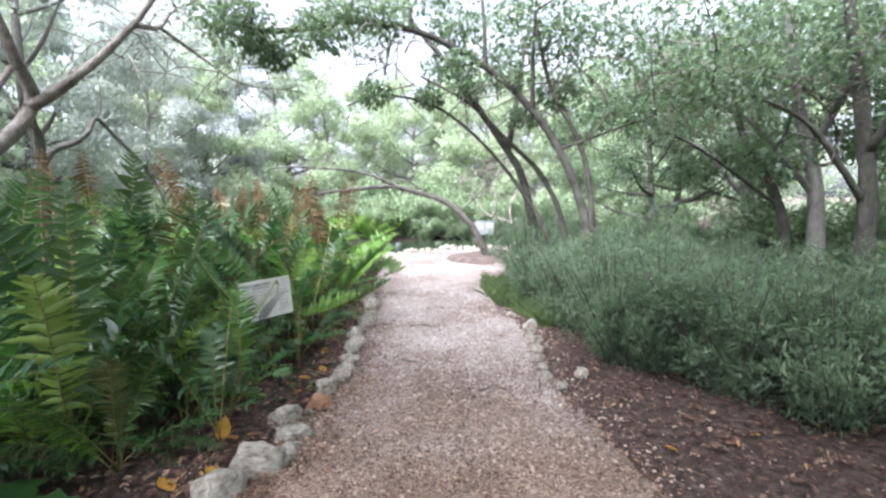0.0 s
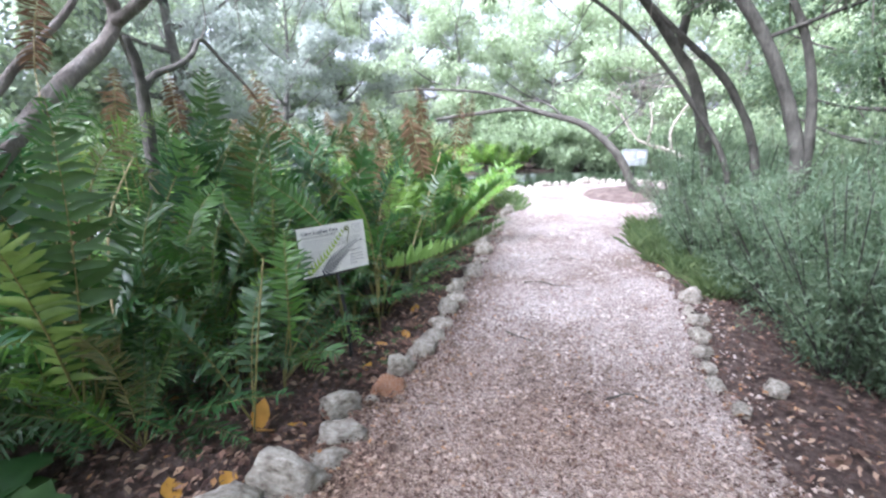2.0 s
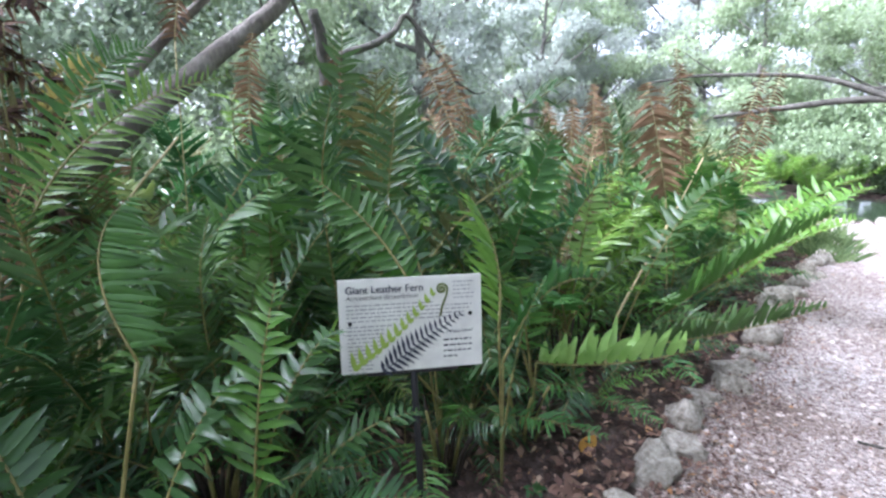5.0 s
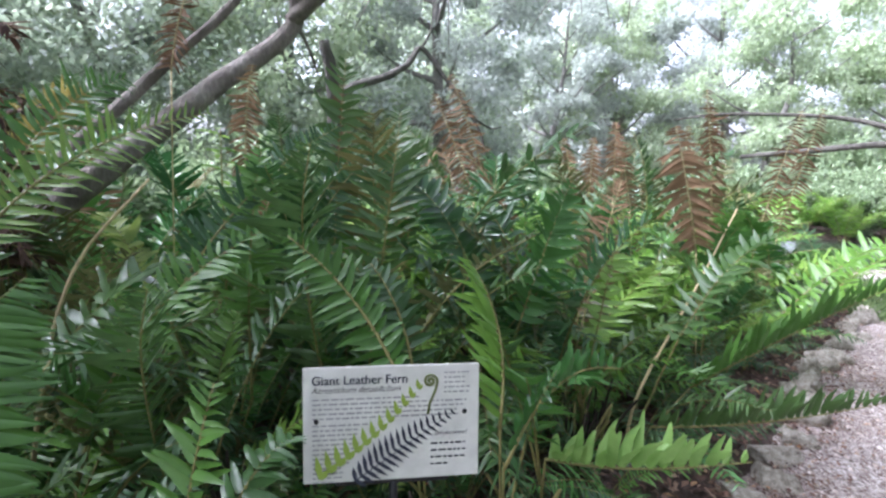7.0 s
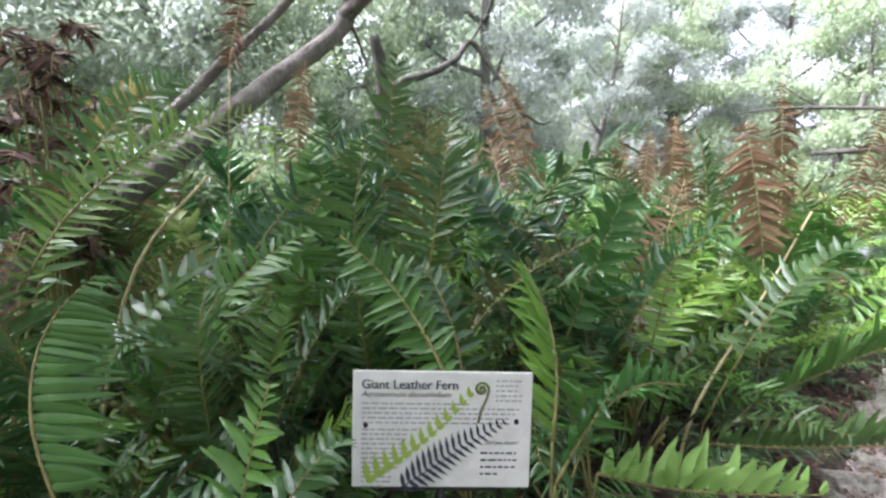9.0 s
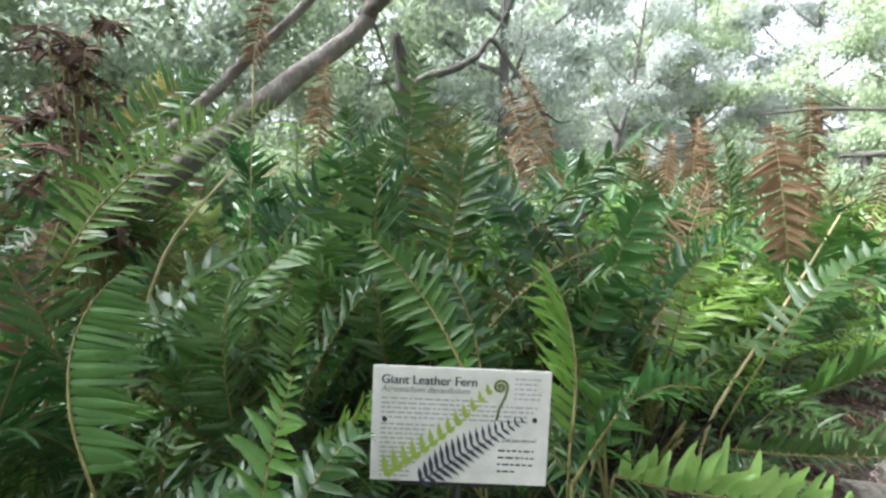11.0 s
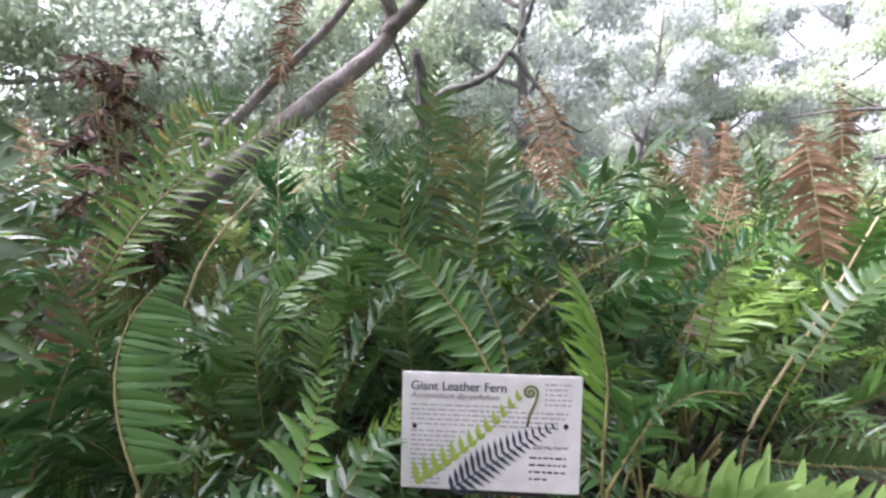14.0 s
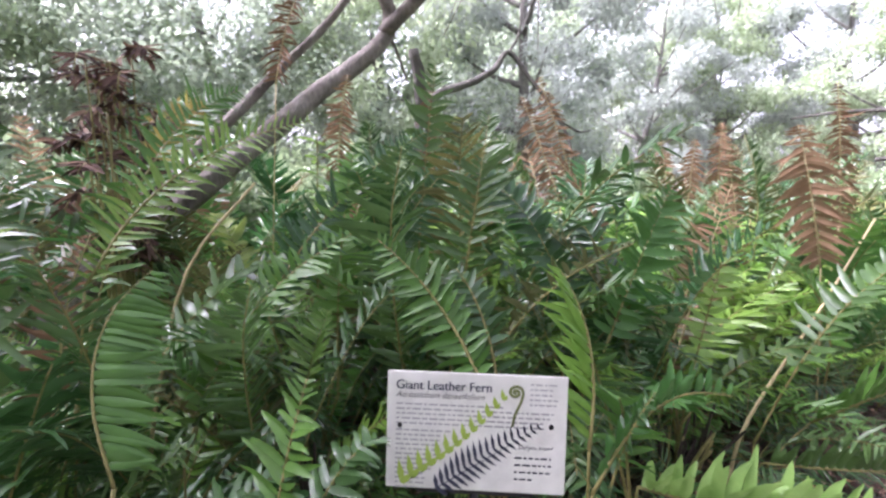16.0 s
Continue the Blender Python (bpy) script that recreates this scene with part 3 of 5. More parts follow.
own_fern("broad dark fern rising through the middle of the bed", (-2.45, 4.4), [
    ((-2.46, 4.22, 0.8), (-2.58, 4.5, 1.3), (-2.88, 4.98, 1.55), 0.16, 42, M_FERN_DARK, dict(bare=0.03, up=FACING, lift=0.1, wide=0.13)),
    ((-2.5, 4.5, 0.5), (-2.66, 4.7, 1.05), (-2.84, 5.2, 1.5), 0.17, 40, M_FERN_DARK, dict(bare=0.1, up=FACING, lift=0.1, wide=0.13)),
    ((-2.4, 4.5, 0.4), (-2.5, 4.5, 1.0), (-2.7, 4.6, 1.42), 0.16, 38, M_FERN, dict(up=FACING))])
own_fern("dark fern bowing over the shaded hollow", (-2.1, 5.5), [
    ((-2.12, 5.5, 0.5), (-2.3, 5.42, 1.25), (-2.66, 5.14, 1.36), 0.17, 30, M_FERN_DARK, dict(bare=0.15, up=(0.8, 0.2, 0.6))),
    ((-2.1, 5.5, 0.4), (-2.1, 5.7, 1.05), (-2.2, 5.9, 1.3), 0.16, 26, M_FERN, dict(up=FACING)),
    ((-2.1, 5.45, 0.4), (-2.2, 5.3, 0.9), (-2.3, 5.1, 1.05), 0.14, 24, M_FERN_BLUE, dict(hang=1.6))])
own_fern("fern with a green frond arching over the bed", (-1.98, 4.0), [
    ((-1.98, 4.02, 0.45), (-2.02, 4.14, 0.98), (-2.24, 4.58, 1.14), 0.13, 30, M_FERN_GREEN, dict(bare=0.12, wide=0.18, up=(0.7, -0.2, 0.9), lift=0.5)),
    ((-1.98, 4.0, 0.2), (-1.85, 4.2, 0.66), (-1.75, 4.4, 0.66), 0.12, 20, M_FERN_BLUE, dict(hang=2.0))])
own_fern("young fern with a narrow lime-green frond", (-2.02, 5.92), [
    ((-2.03, 5.95, 0.42), (-2.03, 6.0, 0.8), (-2.1, 6.15, 1.2), 0.1, 18, M_FERN_PALE, dict(bare=0.2, wide=0.28, up=(1, -0.6, 0.2))),
    ((-2.0, 5.9, 0.3), (-1.85, 5.7, 0.62), (-1.75, 5.62, 0.58), 0.13, 13, M_FERN, dict(wide=0.3)),
    ((-2.0, 5.9, 0.3), (-1.95, 6.1, 0.7), (-1.8, 6.3, 0.72), 0.12, 14, M_FERN_DARK, {})])
own_fern("fern with a low bright frond over the edging stones", (-1.66, 5.42), [
    ((-1.6, 5.38, 0.42), (-1.45, 5.58, 0.4), (-1.2, 5.8, 0.56), 0.17, 15, M_FERN_PALE, dict(bare=0.02, wide=0.21, one_up=True, loose=1.3)),
    ((-1.66, 5.42, 0.25), (-1.6, 5.3, 0.7), (-1.52, 5.22, 0.78), 0.14, 16, M_FERN, dict(wide=0.14)),
    ((-1.66, 5.42, 0.25), (-1.72, 5.3, 0.75), (-1.66, 5.18, 0.92), 0.13, 18, M_FERN_DARK, dict(wide=0.13))])
own_fern("fern with long low fronds reaching over the path edge", (-1.9, 6.2), [
    ((-1.82, 6.16, 0.22), (-1.54, 6.46, 0.3), (-1.22, 6.7, 0.55), 0.18, 32, M_FERN_DARK, dict(bare=0.02, wide=0.14, one_up=True)),
    ((-1.98, 6.62, 0.24), (-1.72, 6.9, 0.6), (-1.45, 7.16, 0.9), 0.2, 32, M_FERN_GREEN, dict(bare=0.02, wide=0.14, one_up=True)),
    ((-1.9, 6.2, 0.25), (-1.9, 6.5, 0.95), (-1.75, 6.75, 1.1), 0.16, 20, M_FERN_DARK, {})])
own_fern("fern with long arching fronds at the path edge", (-2.3, 7.6), [
    ((-2.2, 7.6, 0.2), (-1.95, 7.8, 0.6), (-1.7, 8.1, 0.75), 0.19, 24, M_FERN_LIME, dict(bare=0.05, wide=0.18, lift=0.6)),
    ((-2.3, 7.7, 0.2), (-2.1, 8.1, 0.9), (-1.85, 8.5, 1.0), 0.19, 24, M_FERN_LIME, dict(bare=0.1, wide=0.18, lift=0.5)),
    ((-2.4, 8.3, 0.2), (-2.2, 8.8, 0.8), (-2.1, 9.3, 0.85), 0.19, 24, M_FERN_LIME, dict(bare=0.1, wide=0.18, lift=0.5))])
own_fern("fern beside the sign with dark lower fronds", (-1.5, 4.3), [
    ((-1.4, 4.3, 0.3), (-1.42, 4.34, 0.7), (-1.5, 4.42, 0.93), 0.14, 28, M_FERN_GREEN, dict(bare=0.05, wide=0.135, hang=1.2)),
    ((-1.42, 4.3, 0.35), (-1.47, 4.46, 0.78), (-1.54, 4.58, 0.74), 0.11, 20, M_FERN_DARK, dict(bare=0.1, wide=0.18, hang=1.6)),
    ((-1.45, 4.3, 0.12), (-1.3, 4.5, 0.42), (-1.22, 4.72, 0.36), 0.11, 16, M_FERN_DARK, dict(wide=0.17)),
    ((-1.48, 4.3, 0.15), (-1.4, 4.52, 0.55), (-1.4, 4.78, 0.5), 0.1, 16, M_FERN_DARK, dict(wide=0.17)),
    ((-1.45, 4.28, 0.1), (-1.2, 4.3, 0.4), (-1.05, 4.32, 0.34), 0.12, 15, M_FERN_DARK, dict(wide=0.17))])
own_fern("tall fern with one upright dark frond", (-3.0, 4.9), [
    ((-3.0, 4.95, 0.4), (-3.05, 4.98, 1.2), (-3.0, 5.05, 1.9), 0.2, 26, M_FERN_DARK, dict(bare=0.3, lift=0.0, up=(1, -0.4, 0.1))),
    ((-3.0, 4.9, 0.3), (-2.8, 4.7, 1.2), (-2.5, 4.6, 1.35), 0.2, 22, M_FERN_DARK, {})])
DRY = [((-2.2, 7.0), (-2.27, 6.93, 0.9), (-2.42, 6.82, 1.62)), ((-3.2, 6.05), (-3.3, 5.99, 1.15), (-3.63, 5.82, 1.86)), ((-3.42, 4.5), (-3.45, 4.55, 1.2), (-3.45, 4.62, 1.9)),
       ((-3.5, 4.1), (-3.62, 4.2, 1.85), (-3.68, 4.38, 2.45)), ((-3.55, 7.8), (-3.59, 7.79, 1.0), (-3.71, 7.67, 1.68)), ((-3.83, 7.5), (-3.85, 7.53, 1.0), (-3.85, 7.53, 1.64)),
       ((-4.3, 7.8), (-4.32, 7.75, 1.0), (-4.42, 7.65, 1.66)), ((-2.57, 7.45), (-2.57, 7.45, 1.1), (-2.67, 7.38, 1.9)), ((-3.74, 5.3), (-3.76, 5.24, 1.2), (-3.78, 5.19, 1.95)),
       ((-3.4, 8.18), (-3.41, 8.18, 0.9), (-3.4, 8.19, 1.75)), ((-3.14, 8.4), (-3.16, 8.36, 0.8), (-3.28, 8.27, 1.94)), ((-2.9, 8.5), (-2.87, 8.54, 0.9), (-2.74, 8.62, 1.85)),
       ((-2.78, 8.58), (-2.76, 8.6, 0.85), (-2.62, 8.68, 1.86)), ((-3.62, 7.62), (-3.63, 7.61, 1.1), (-3.66, 7.59, 1.76)), ((-3.5, 6.3), (-3.55, 6.25, 1.2), (-3.74, 6.0, 2.02))]
for root, p, q in DRY:
    own_fern("fern with dry rust-brown upright spore fronds", root, [(p, tuple((Vector(p) + Vector(q)) / 2 + Vector((0.02, -0.03, 0.08))), q, 0.17 if root[1] < 7.1 and root[0] > -2.3 else 0.115, 34, M_FERN_DEAD, dict(bare=0.03, lift=0.3, wide=0.15, gap=0.05, hang=1.5, sweep=-0.75, loose=1.6, up=(1, -0.7 + 0.5 * math.sin(root[0] * 9), 0.1))),
        ((root[0], root[1], 0.2), (root[0] + 0.15, root[1] - 0.1, 0.9), (root[0] + 0.4 * math.sin(root[1] * 7), root[1] - 0.3, 1.05), 0.17, 22, M_FERN, {})])
own_fern("fern with a yellowing frond", (-2.75, 6.9), [((-2.78, 6.8, 0.75), (-2.85, 6.7, 1.0), (-2.95, 6.55, 1.1), 0.1, 14, M_FERN_YELLOW, dict(up=(1, -0.6, 0.2))), ((-2.75, 6.9, 0.3), (-2.7, 6.6, 1.0), (-2.5, 6.5, 1.1), 0.15, 20, M_FERN, {})])
own_fern("fern with yellow-brown ageing fronds", (-3.05, 3.45), [((-3.12, 3.55, 0.9), (-3.25, 3.6, 1.6), (-3.34, 3.86, 1.68), 0.12, 26, M_FERN_YELLOW, dict(up=(1, 0.2, 0.2), bare=0.4, wide=0.14)), ((-3.1, 3.45, 0.8), (-3.3, 3.7, 1.4), (-3.4, 4.0, 1.5), 0.16, 22, M_FERN, {})])
# a heap of withered fronds hanging at the bed's inner side
for k in range(4):
    x, y = -2.9 - 0.07 * k + fr.uniform(-0.05, 0.05), 3.54 + fr.uniform(-0.06, 0.06)
    fl = []
    for j in range(9):
        a = fr.uniform(0, 6.28)
        top = Vector((x + 0.05 * math.cos(a), y + 0.05 * math.sin(a), 0.9 + 0.11 * j + 0.03 * k))
        fl.append((tuple(top), tuple(top + Vector((0.08 * math.cos(a), 0.08 * math.sin(a), 0.05))), tuple(top + Vector((0.15 * math.cos(a), 0.15 * math.sin(a), fr.uniform(-0.16, 0.04)))), 0.1, 13, M_LITTER, dict(bare=0.02, wide=0.2, lift=0.0, gap=0.12, hang=1.4, loose=2.2)))
    own_fern("withered fern with drooping brown fronds", (x, y), fl)

# bare pale stalk of a broken frond
sg = Geo()
tube(sg, [(-1.95, 6.15, 0.0), (-1.99, 6.26, 0.3), (-2.15, 6.8, 0.72), (-2.34, 7.36, 1.14)], 0.009, 0.006, 6, 4)
tagged(new("fern_stalk", sg.mesh("fern_stalk", [M_RACHIS_PALE])), "bare pale broken fern stalk leaning out of the bed", "fern stalk")
sg = Geo()
tube(sg, [(-2.2, 3.8, 0.0), (-2.28, 3.85, 0.5), (-2.38, 3.97, 0.99), (-2.5, 4.2, 1.3)], 0.008, 0.005, 6, 4)
tagged(new("fern_stalk", sg.mesh("fern_stalk", [M_RACHIS_PALE])), "thin pale dry stalk among the fern fronds", "fern stalk")


def sapling(x, y, z, n, seed):
    """Thin stem with a few broad fresh leaves at its top."""
    rr = random.Random(seed)
    t = thing("sapling", x, y, land(x, y), "thin sapling with fresh lime-green leaves among the ferns", "sapling")
    g = Geo()
    tube(g, [(0, 0, -0.02), (0.03, 0.02, z * 0.5), (0.0, 0.04, z)], 0.007, 0.003, 5, 4)
    part("stem", g, M_RACHIS, t)
    for k in range(n):
        a, h = 2.4 * k, z - 0.03 * k + rr.uniform(-0.02, 0.03)
        l, d = rr.uniform(0.07, 0.11), Vector((math.cos(a), math.sin(a), rr.uniform(-0.2, 0.5))).normalized()
        s = d.cross(Vector((0, 0, 1))).normalized()
        p = Vector((0.0, 0.03, h))
        lg = Geo()
        rows = [(0.0, 0.02), (0.25, 0.2), (0.5, 0.26), (0.75, 0.17), (1.0, 0.01)]
        lg.add([p + d * l * u + s * l * w * q + Vector((0, 0, l * (0.1 * abs(q) - 0.2 * u * u))) for u, w in rows for q in (-1, 0, 1)], [(3 * i + q, 3 * i + q + 1, 3 * i + q + 4, 3 * i + q + 3) for i in range(4) for q in (0, 1)])
        part("leaf", lg, M_FERN_LIME, t)


sapling(-2.98, 4.4, 1.52, 14, 4)


def stalk_clump(x, y, n, seed):
    """Dark stubs of old stalks at a fern's foot."""
    rr = random.Random(seed)
    t = thing("fern_stump", x, y, land(x, y), "dark clump of old fern stalk stubs", "fern stump", "old fern stumps in the bed")
    for k in range(n):
        a, r, h = rr.uniform(0, 6.28), rr.uniform(0.02, 0.1), rr.uniform(0.12, 0.36)
        g = Geo()
        tube(g, [(r * 0.6 * math.cos(a), r * 0.6 * math.sin(a), -0.02), (r * math.cos(a), r * math.sin(a), h * 0.5), (r * 1.8 * math.cos(a), r * 1.8 * math.sin(a), h)], 0.011, 0.006, 5, 2)
        part("stalk", g, M_STALK_DARK if k % 3 else M_RACHIS, t)


M_STALK_DARK = rough_mat("old_stalk", [(0.3, (0.02, 0.016, 0.013)), (0.7, (0.07, 0.055, 0.04))], 10, 60, 0.8, 0.4)
for i, (x, y) in enumerate(((-1.64, 4.98), (-1.98, 5.86), (-2.05, 6.05), (-1.72, 5.42), (-2.3, 5.2), (-2.1, 4.4), (-1.8, 4.2), (-2.3, 6.7))):
    stalk_clump(x, y, 16, 300 + i)

# ---- edging stones ----
def stone_mesh(seed, mat, rough=0.22):
    bm = bmesh.new()
    bmesh.ops.create_icosphere(bm, subdivisions=3, radius=1.0)
    rr = random.Random(seed + 77)
    cuts = []
    for _ in range(12):
        n = Vector((rr.gauss(0, 1), rr.gauss(0, 1), rr.gauss(0, 0.8))).normalized()
        cuts.append((n, rr.uniform(0.54, 0.84)))
    for v in bm.verts:
        for n, at in cuts:
            over = v.co.dot(n) - at
            if over > 0:
                v.co -= n * over
        p = v.co.copy()
        k = 1.1 + 0.6 * rough * noise.noise(p * 1.3 + Vector((seed * 7.1, 0, 0))) + 0.2 * noise.noise(p * 3.1 + Vector((0, seed * 3.3, 0))) + 0.17 * noise.noise(p * 6 + Vector((0, 0, seed)))
        k += 0.3 * (noise.voronoi(p * 1.25 + Vector((seed * 2.7, 1, 0)))[0][0] - 0.4)
        v.co = p * k
        v.co.z = max(v.co.z, -0.55)
    me = bpy.data.meshes.new("edging_stone")
    bm.to_mesh(me)
    bm.free()
    me.materials.append(mat)
    me.polygons.foreach_set("use_smooth", [True] * len(me.polygons))
    return me


STONES = [stone_mesh(s, M_STONE) for s in range(7)]
ORANGE = stone_mesh(23, M_STONE_ORANGE, 0.5)


def stone(x, y, w, d, h, rz, me=None, label="rough pale grey coral stone edging the path"):
    ob = new("edging_stone", me or STONES[R.randrange(7)])
    ob.matrix_basis = pose(x, y, land(x, y) + h * 0.2, R.uniform(-14, 14), R.uniform(-14, 14), rz) @ Matrix.Diagonal((w / 2, d / 2, h / 2, 1))
    return tagged(ob, label, "stone", "edging stones along the path")


stone(-0.98, 3.6, 0.29, 0.23, 0.22, 60)
stone(-0.92, 3.85, 0.43, 0.28, 0.21, 12)
stone(-0.87, 4.06, 0.23, 0.17, 0.13, 70)
stone(-0.96, 4.17, 0.28, 0.2, 0.16, 20)
stone(-1.07, 4.33, 0.3, 0.21, 0.18, 60)
stone(-0.99, 4.5, 0.13, 0.10, 0.10, 0)
stone(-1, 4.63, 0.25, 0.17, 0.17, 100, ORANGE, "broken orange stone edging the path")
stone(-1.04, 4.8, 0.24, 0.22, 0.19, 30)
stone(-1.06, 5.06, 0.25, 0.20, 0.19, 75)
stone(-1.13, 5.3, 0.27, 0.19, 0.15, 100)
stone(-1.2, 5.5, 0.23, 0.17, 0.13, 20)
stone(-1.29, 5.75, 0.27, 0.20, 0.18, 110)
stone(-1.34, 5.95, 0.22, 0.19, 0.16, 10)
y = 6.16
while y < 11.6:
    stone(along(LEFT, y) + 0.05 + R.uniform(-0.06, 0.06), y, R.uniform(0.18, 0.28), R.uniform(0.14, 0.2), R.uniform(0.13, 0.22), R.uniform(0, 180))
    y += R.uniform(0.2, 0.28)
y = 3.36
while y > -4:
    stone(along(LEFT, y) + R.uniform(-0.06, 0.06), y, R.uniform(0.16, 0.26), R.uniform(0.12, 0.2), R.uniform(0.1, 0.17), R.uniform(0, 180))
    y -= R.uniform(0.24, 0.4)
for x, y, w in ((0.36, 6.95, 0.22), (0.44, 6.47, 0.21), (0.38, 6.66, 0.13), (0.48, 6.2, 0.18), (0.5, 5.94, 0.17), (0.6, 5.59, 0.15), (0.88, 5.66, 0.15), (0.55, 5.76, 0.13), (0.72, 5.38, 0.12), (0.1, 7.5, 0.14)):
    stone(x, y, w, w * 0.8, w * 0.72, R.uniform(0, 180))
# low stones along the pond's edge
SHORE = spline([(-3.7, 12.2, 0), (-3.0, 13.45, 0), (-1.95, 14.5, 0), (-0.4, 15.1, 0), (1.2, 15.7, 0), (3.2, 16.4, 0)], 12)
for i, p in enumerate(SHORE):
    w = R.uniform(0.14, 0.26)
    stone(p.x + R.uniform(-0.07, 0.07), p.y + R.uniform(-0.07, 0.07), w, w * 0.75, w * 0.7, R.uniform(0, 180), None, "pale stone lining the edge of the pond")
# dark mulch island in the widened path
ig = Geo()
ring = []
for j in range(9):
    for i in range(40):
        a, k = 2 * math.pi * i / 40, j / 8
        rad = 1 + 0.08 * noise.noise(Vector((math.cos(a) * 2, math.sin(a) * 2, 4)))
        ring.append((-1.15 + 0.95 * k * rad * math.cos(a), 12.85 + 1.25 * k * rad * math.sin(a), 0.07 - 0.09 * k * k + 0.015 * noise.noise(Vector((a * 3, k * 5, 2)))))
ig.add(ring, [(j * 40 + i, j * 40 + (i + 1) % 40, (j + 1) * 40 + (i + 1) % 40, (j + 1) * 40 + i) for j in range(8) for i in range(40)])
tagged(new("mulch_bed", ig.mesh("mulch_bed", [M_MULCH_DRY])), "low round bed of brown mulch in the path", kind="structure")


# ---- gravel and litter ----
def pebbles(name, count, pick, size, mat, label):
    base = np.array([(1, 0, 0), (0, 1, 0), (-1, 0, 0), (0, -1, 0), (0, 0, 0.7), (0, 0, -0.5)], float)
    tri = np.array([(0, 1, 4), (1, 2, 4), (2, 3, 4), (3, 0, 4), (1, 0, 5), (2, 1, 5), (3, 2, 5), (0, 3, 5)])
    verts, faces = [], []
    while len(verts) < count:
        x, y, z = pick()
        if z is None:
            continue
        a, s = N.random() * 6.28, size * (0.5 + N.random() ** 2 * 1.4)
        c, n = math.cos(a), math.sin(a)
        rot = np.array([(c, -n, 0), (n, c, 0), (0, 0, 1)])
        k = base * np.array([s, s * (0.5 + 0.5 * N.random()), s * 0.75]) * (0.75 + 0.5 * N.random((6, 1)))
        verts.append(k @ rot.T + (x, y, z + s * 0.12))
    n = len(verts)
    g = bpy.data.meshes.new(name)
    f = (tri[None] + 6 * np.arange(n)[:, None, None]).reshape(-1, 3)
    g.from_pydata(np.concatenate(verts).tolist(), [], f.tolist())
    g.materials.append(mat)
    tagged(new(name, g), label, "gravel", kind="stuff")


def pick_path():
    y = 2.2 + 9 * N.random() ** 1.7
    lo, hi = along(LEFT, y), along(RIGHT, y)
    x = lo + (hi - lo + 0.25) * N.random()
    if N.random() < 0.06:
        x = hi + 1.3 * N.random() ** 1.6
    return x, y, (path_z(x, y) if on_path(x, y) > 0.3 else (land(x, y) if N.random() < 0.5 else None))


pebbles("gravel", 19000, pick_path, 0.011, M_PEBBLE, "loose pale shell gravel on the path")


def litter(name, count, pick, size, mats, label):
    v = []
    while len(v) < 4 * count:
        x, y = pick()
        z = land(x, y) + 0.03 if on_path(x, y) < 0.3 else path_z(x, y) + 0.008
        a, l = N.random() * 6.28, size * (0.5 + N.random())
        d = Vector((math.cos(a), math.sin(a), N.normal() * 0.25)) * l
        s = Vector((-math.sin(a), math.cos(a), N.normal() * 0.35)) * l * (0.25 + 0.3 * N.random())
        c = Vector((x, y, z + abs(N.normal()) * 0.008))
        v += [c - d * 0.5, c + s * 0.5 + Vector((0, 0, l * 0.12)), c + d * 0.5, c - s * 0.5 + Vector((0, 0, l * 0.1))]
    tagged(new(name, quads(name, np.array(v), mats)), label, "leaf litter", kind="stuff")


def pick_left():
    y = 1.8 + 9 * N.random() ** 1.3
    return along(LEFT, y) - 0.03 - 1.4 * N.random() ** 1.5, y


def pick_right():
    y = 3.2 + 6 * N.random()
    return along(RIGHT, y) + 2.2 * N.random() - 0.1, y


def pick_mid():
    y = 1.8 + 10 * N.random() ** 1.3
    return along(LEFT, y) + (along(RIGHT, y) - along(LEFT, y)) * N.random(), y


litter("fallen_leaves", 8500, pick_left, 0.042, [M_LITTER], "brown fallen leaves and bark mulch in the fern bed")
litter("fallen_leaves", 9000, pick_right, 0.036, [M_LITTER], "brown fallen leaves and bark mulch under the shrubs")
litter("fallen_leaves", 2600, pick_mid, 0.026, [M_LITTER], "scattered brown leaf bits on the gravel")


def pick_near():
    y = 1.8 + 4.2 * N.random() ** 1.2
    lo, hi = along(LEFT, y), along(RIGHT, y)
    k = N.random()
    return lo + (hi - lo) * (k ** 1.5 * 0.6 if N.random() < 0.6 else 1 - 0.5 * k ** 1.5), y


def pick_edge():
    y = 2.2 + 6.5 * N.random()
    return along(LEFT, y) + 0.02 + abs(N.normal()) * 0.16, y


litter("bark_chips", 4500, pick_edge, 0.024, [M_LITTER], "purplish-brown bark chips beside the edging stones")
litter("bark_chips", 9000, pick_left, 0.02, [M_LITTER], "fine bark mulch in the fern bed")
litter("bark_chips", 8500, pick_near, 0.022, [M_LITTER], "trodden brown bark chips at the path's edges")


def twig(pts, r, label="thin dark fallen twig lying on the gravel"):
    g = Geo()
    tube(g, [(x, y, path_z(x, y) + 0.008) for x, y in pts], r, r * 0.5, 5, 4, 0, 0.3)
    tagged(new("twig", g.mesh("twig", [M_BARK])), label, "twig", "fallen twigs on the path")


twig([(-1.0, 6.66), (-0.86, 6.72), (-0.68, 6.7), (-0.55, 6.76)], 0.007)
twig([(-0.72, 5.62), (-0.6, 5.55), (-0.48, 5.53)], 0.006)
twig([(-1.05, 7.5), (-0.85, 7.62), (-0.7, 7.6)], 0.007)
twig([(0.1, 5.1), (0.2, 5.2), (0.33, 5.18)], 0.005)
twig([(-0.4, 8.6), (-0.6, 8.75), (-0.75, 8.7)], 0.006)


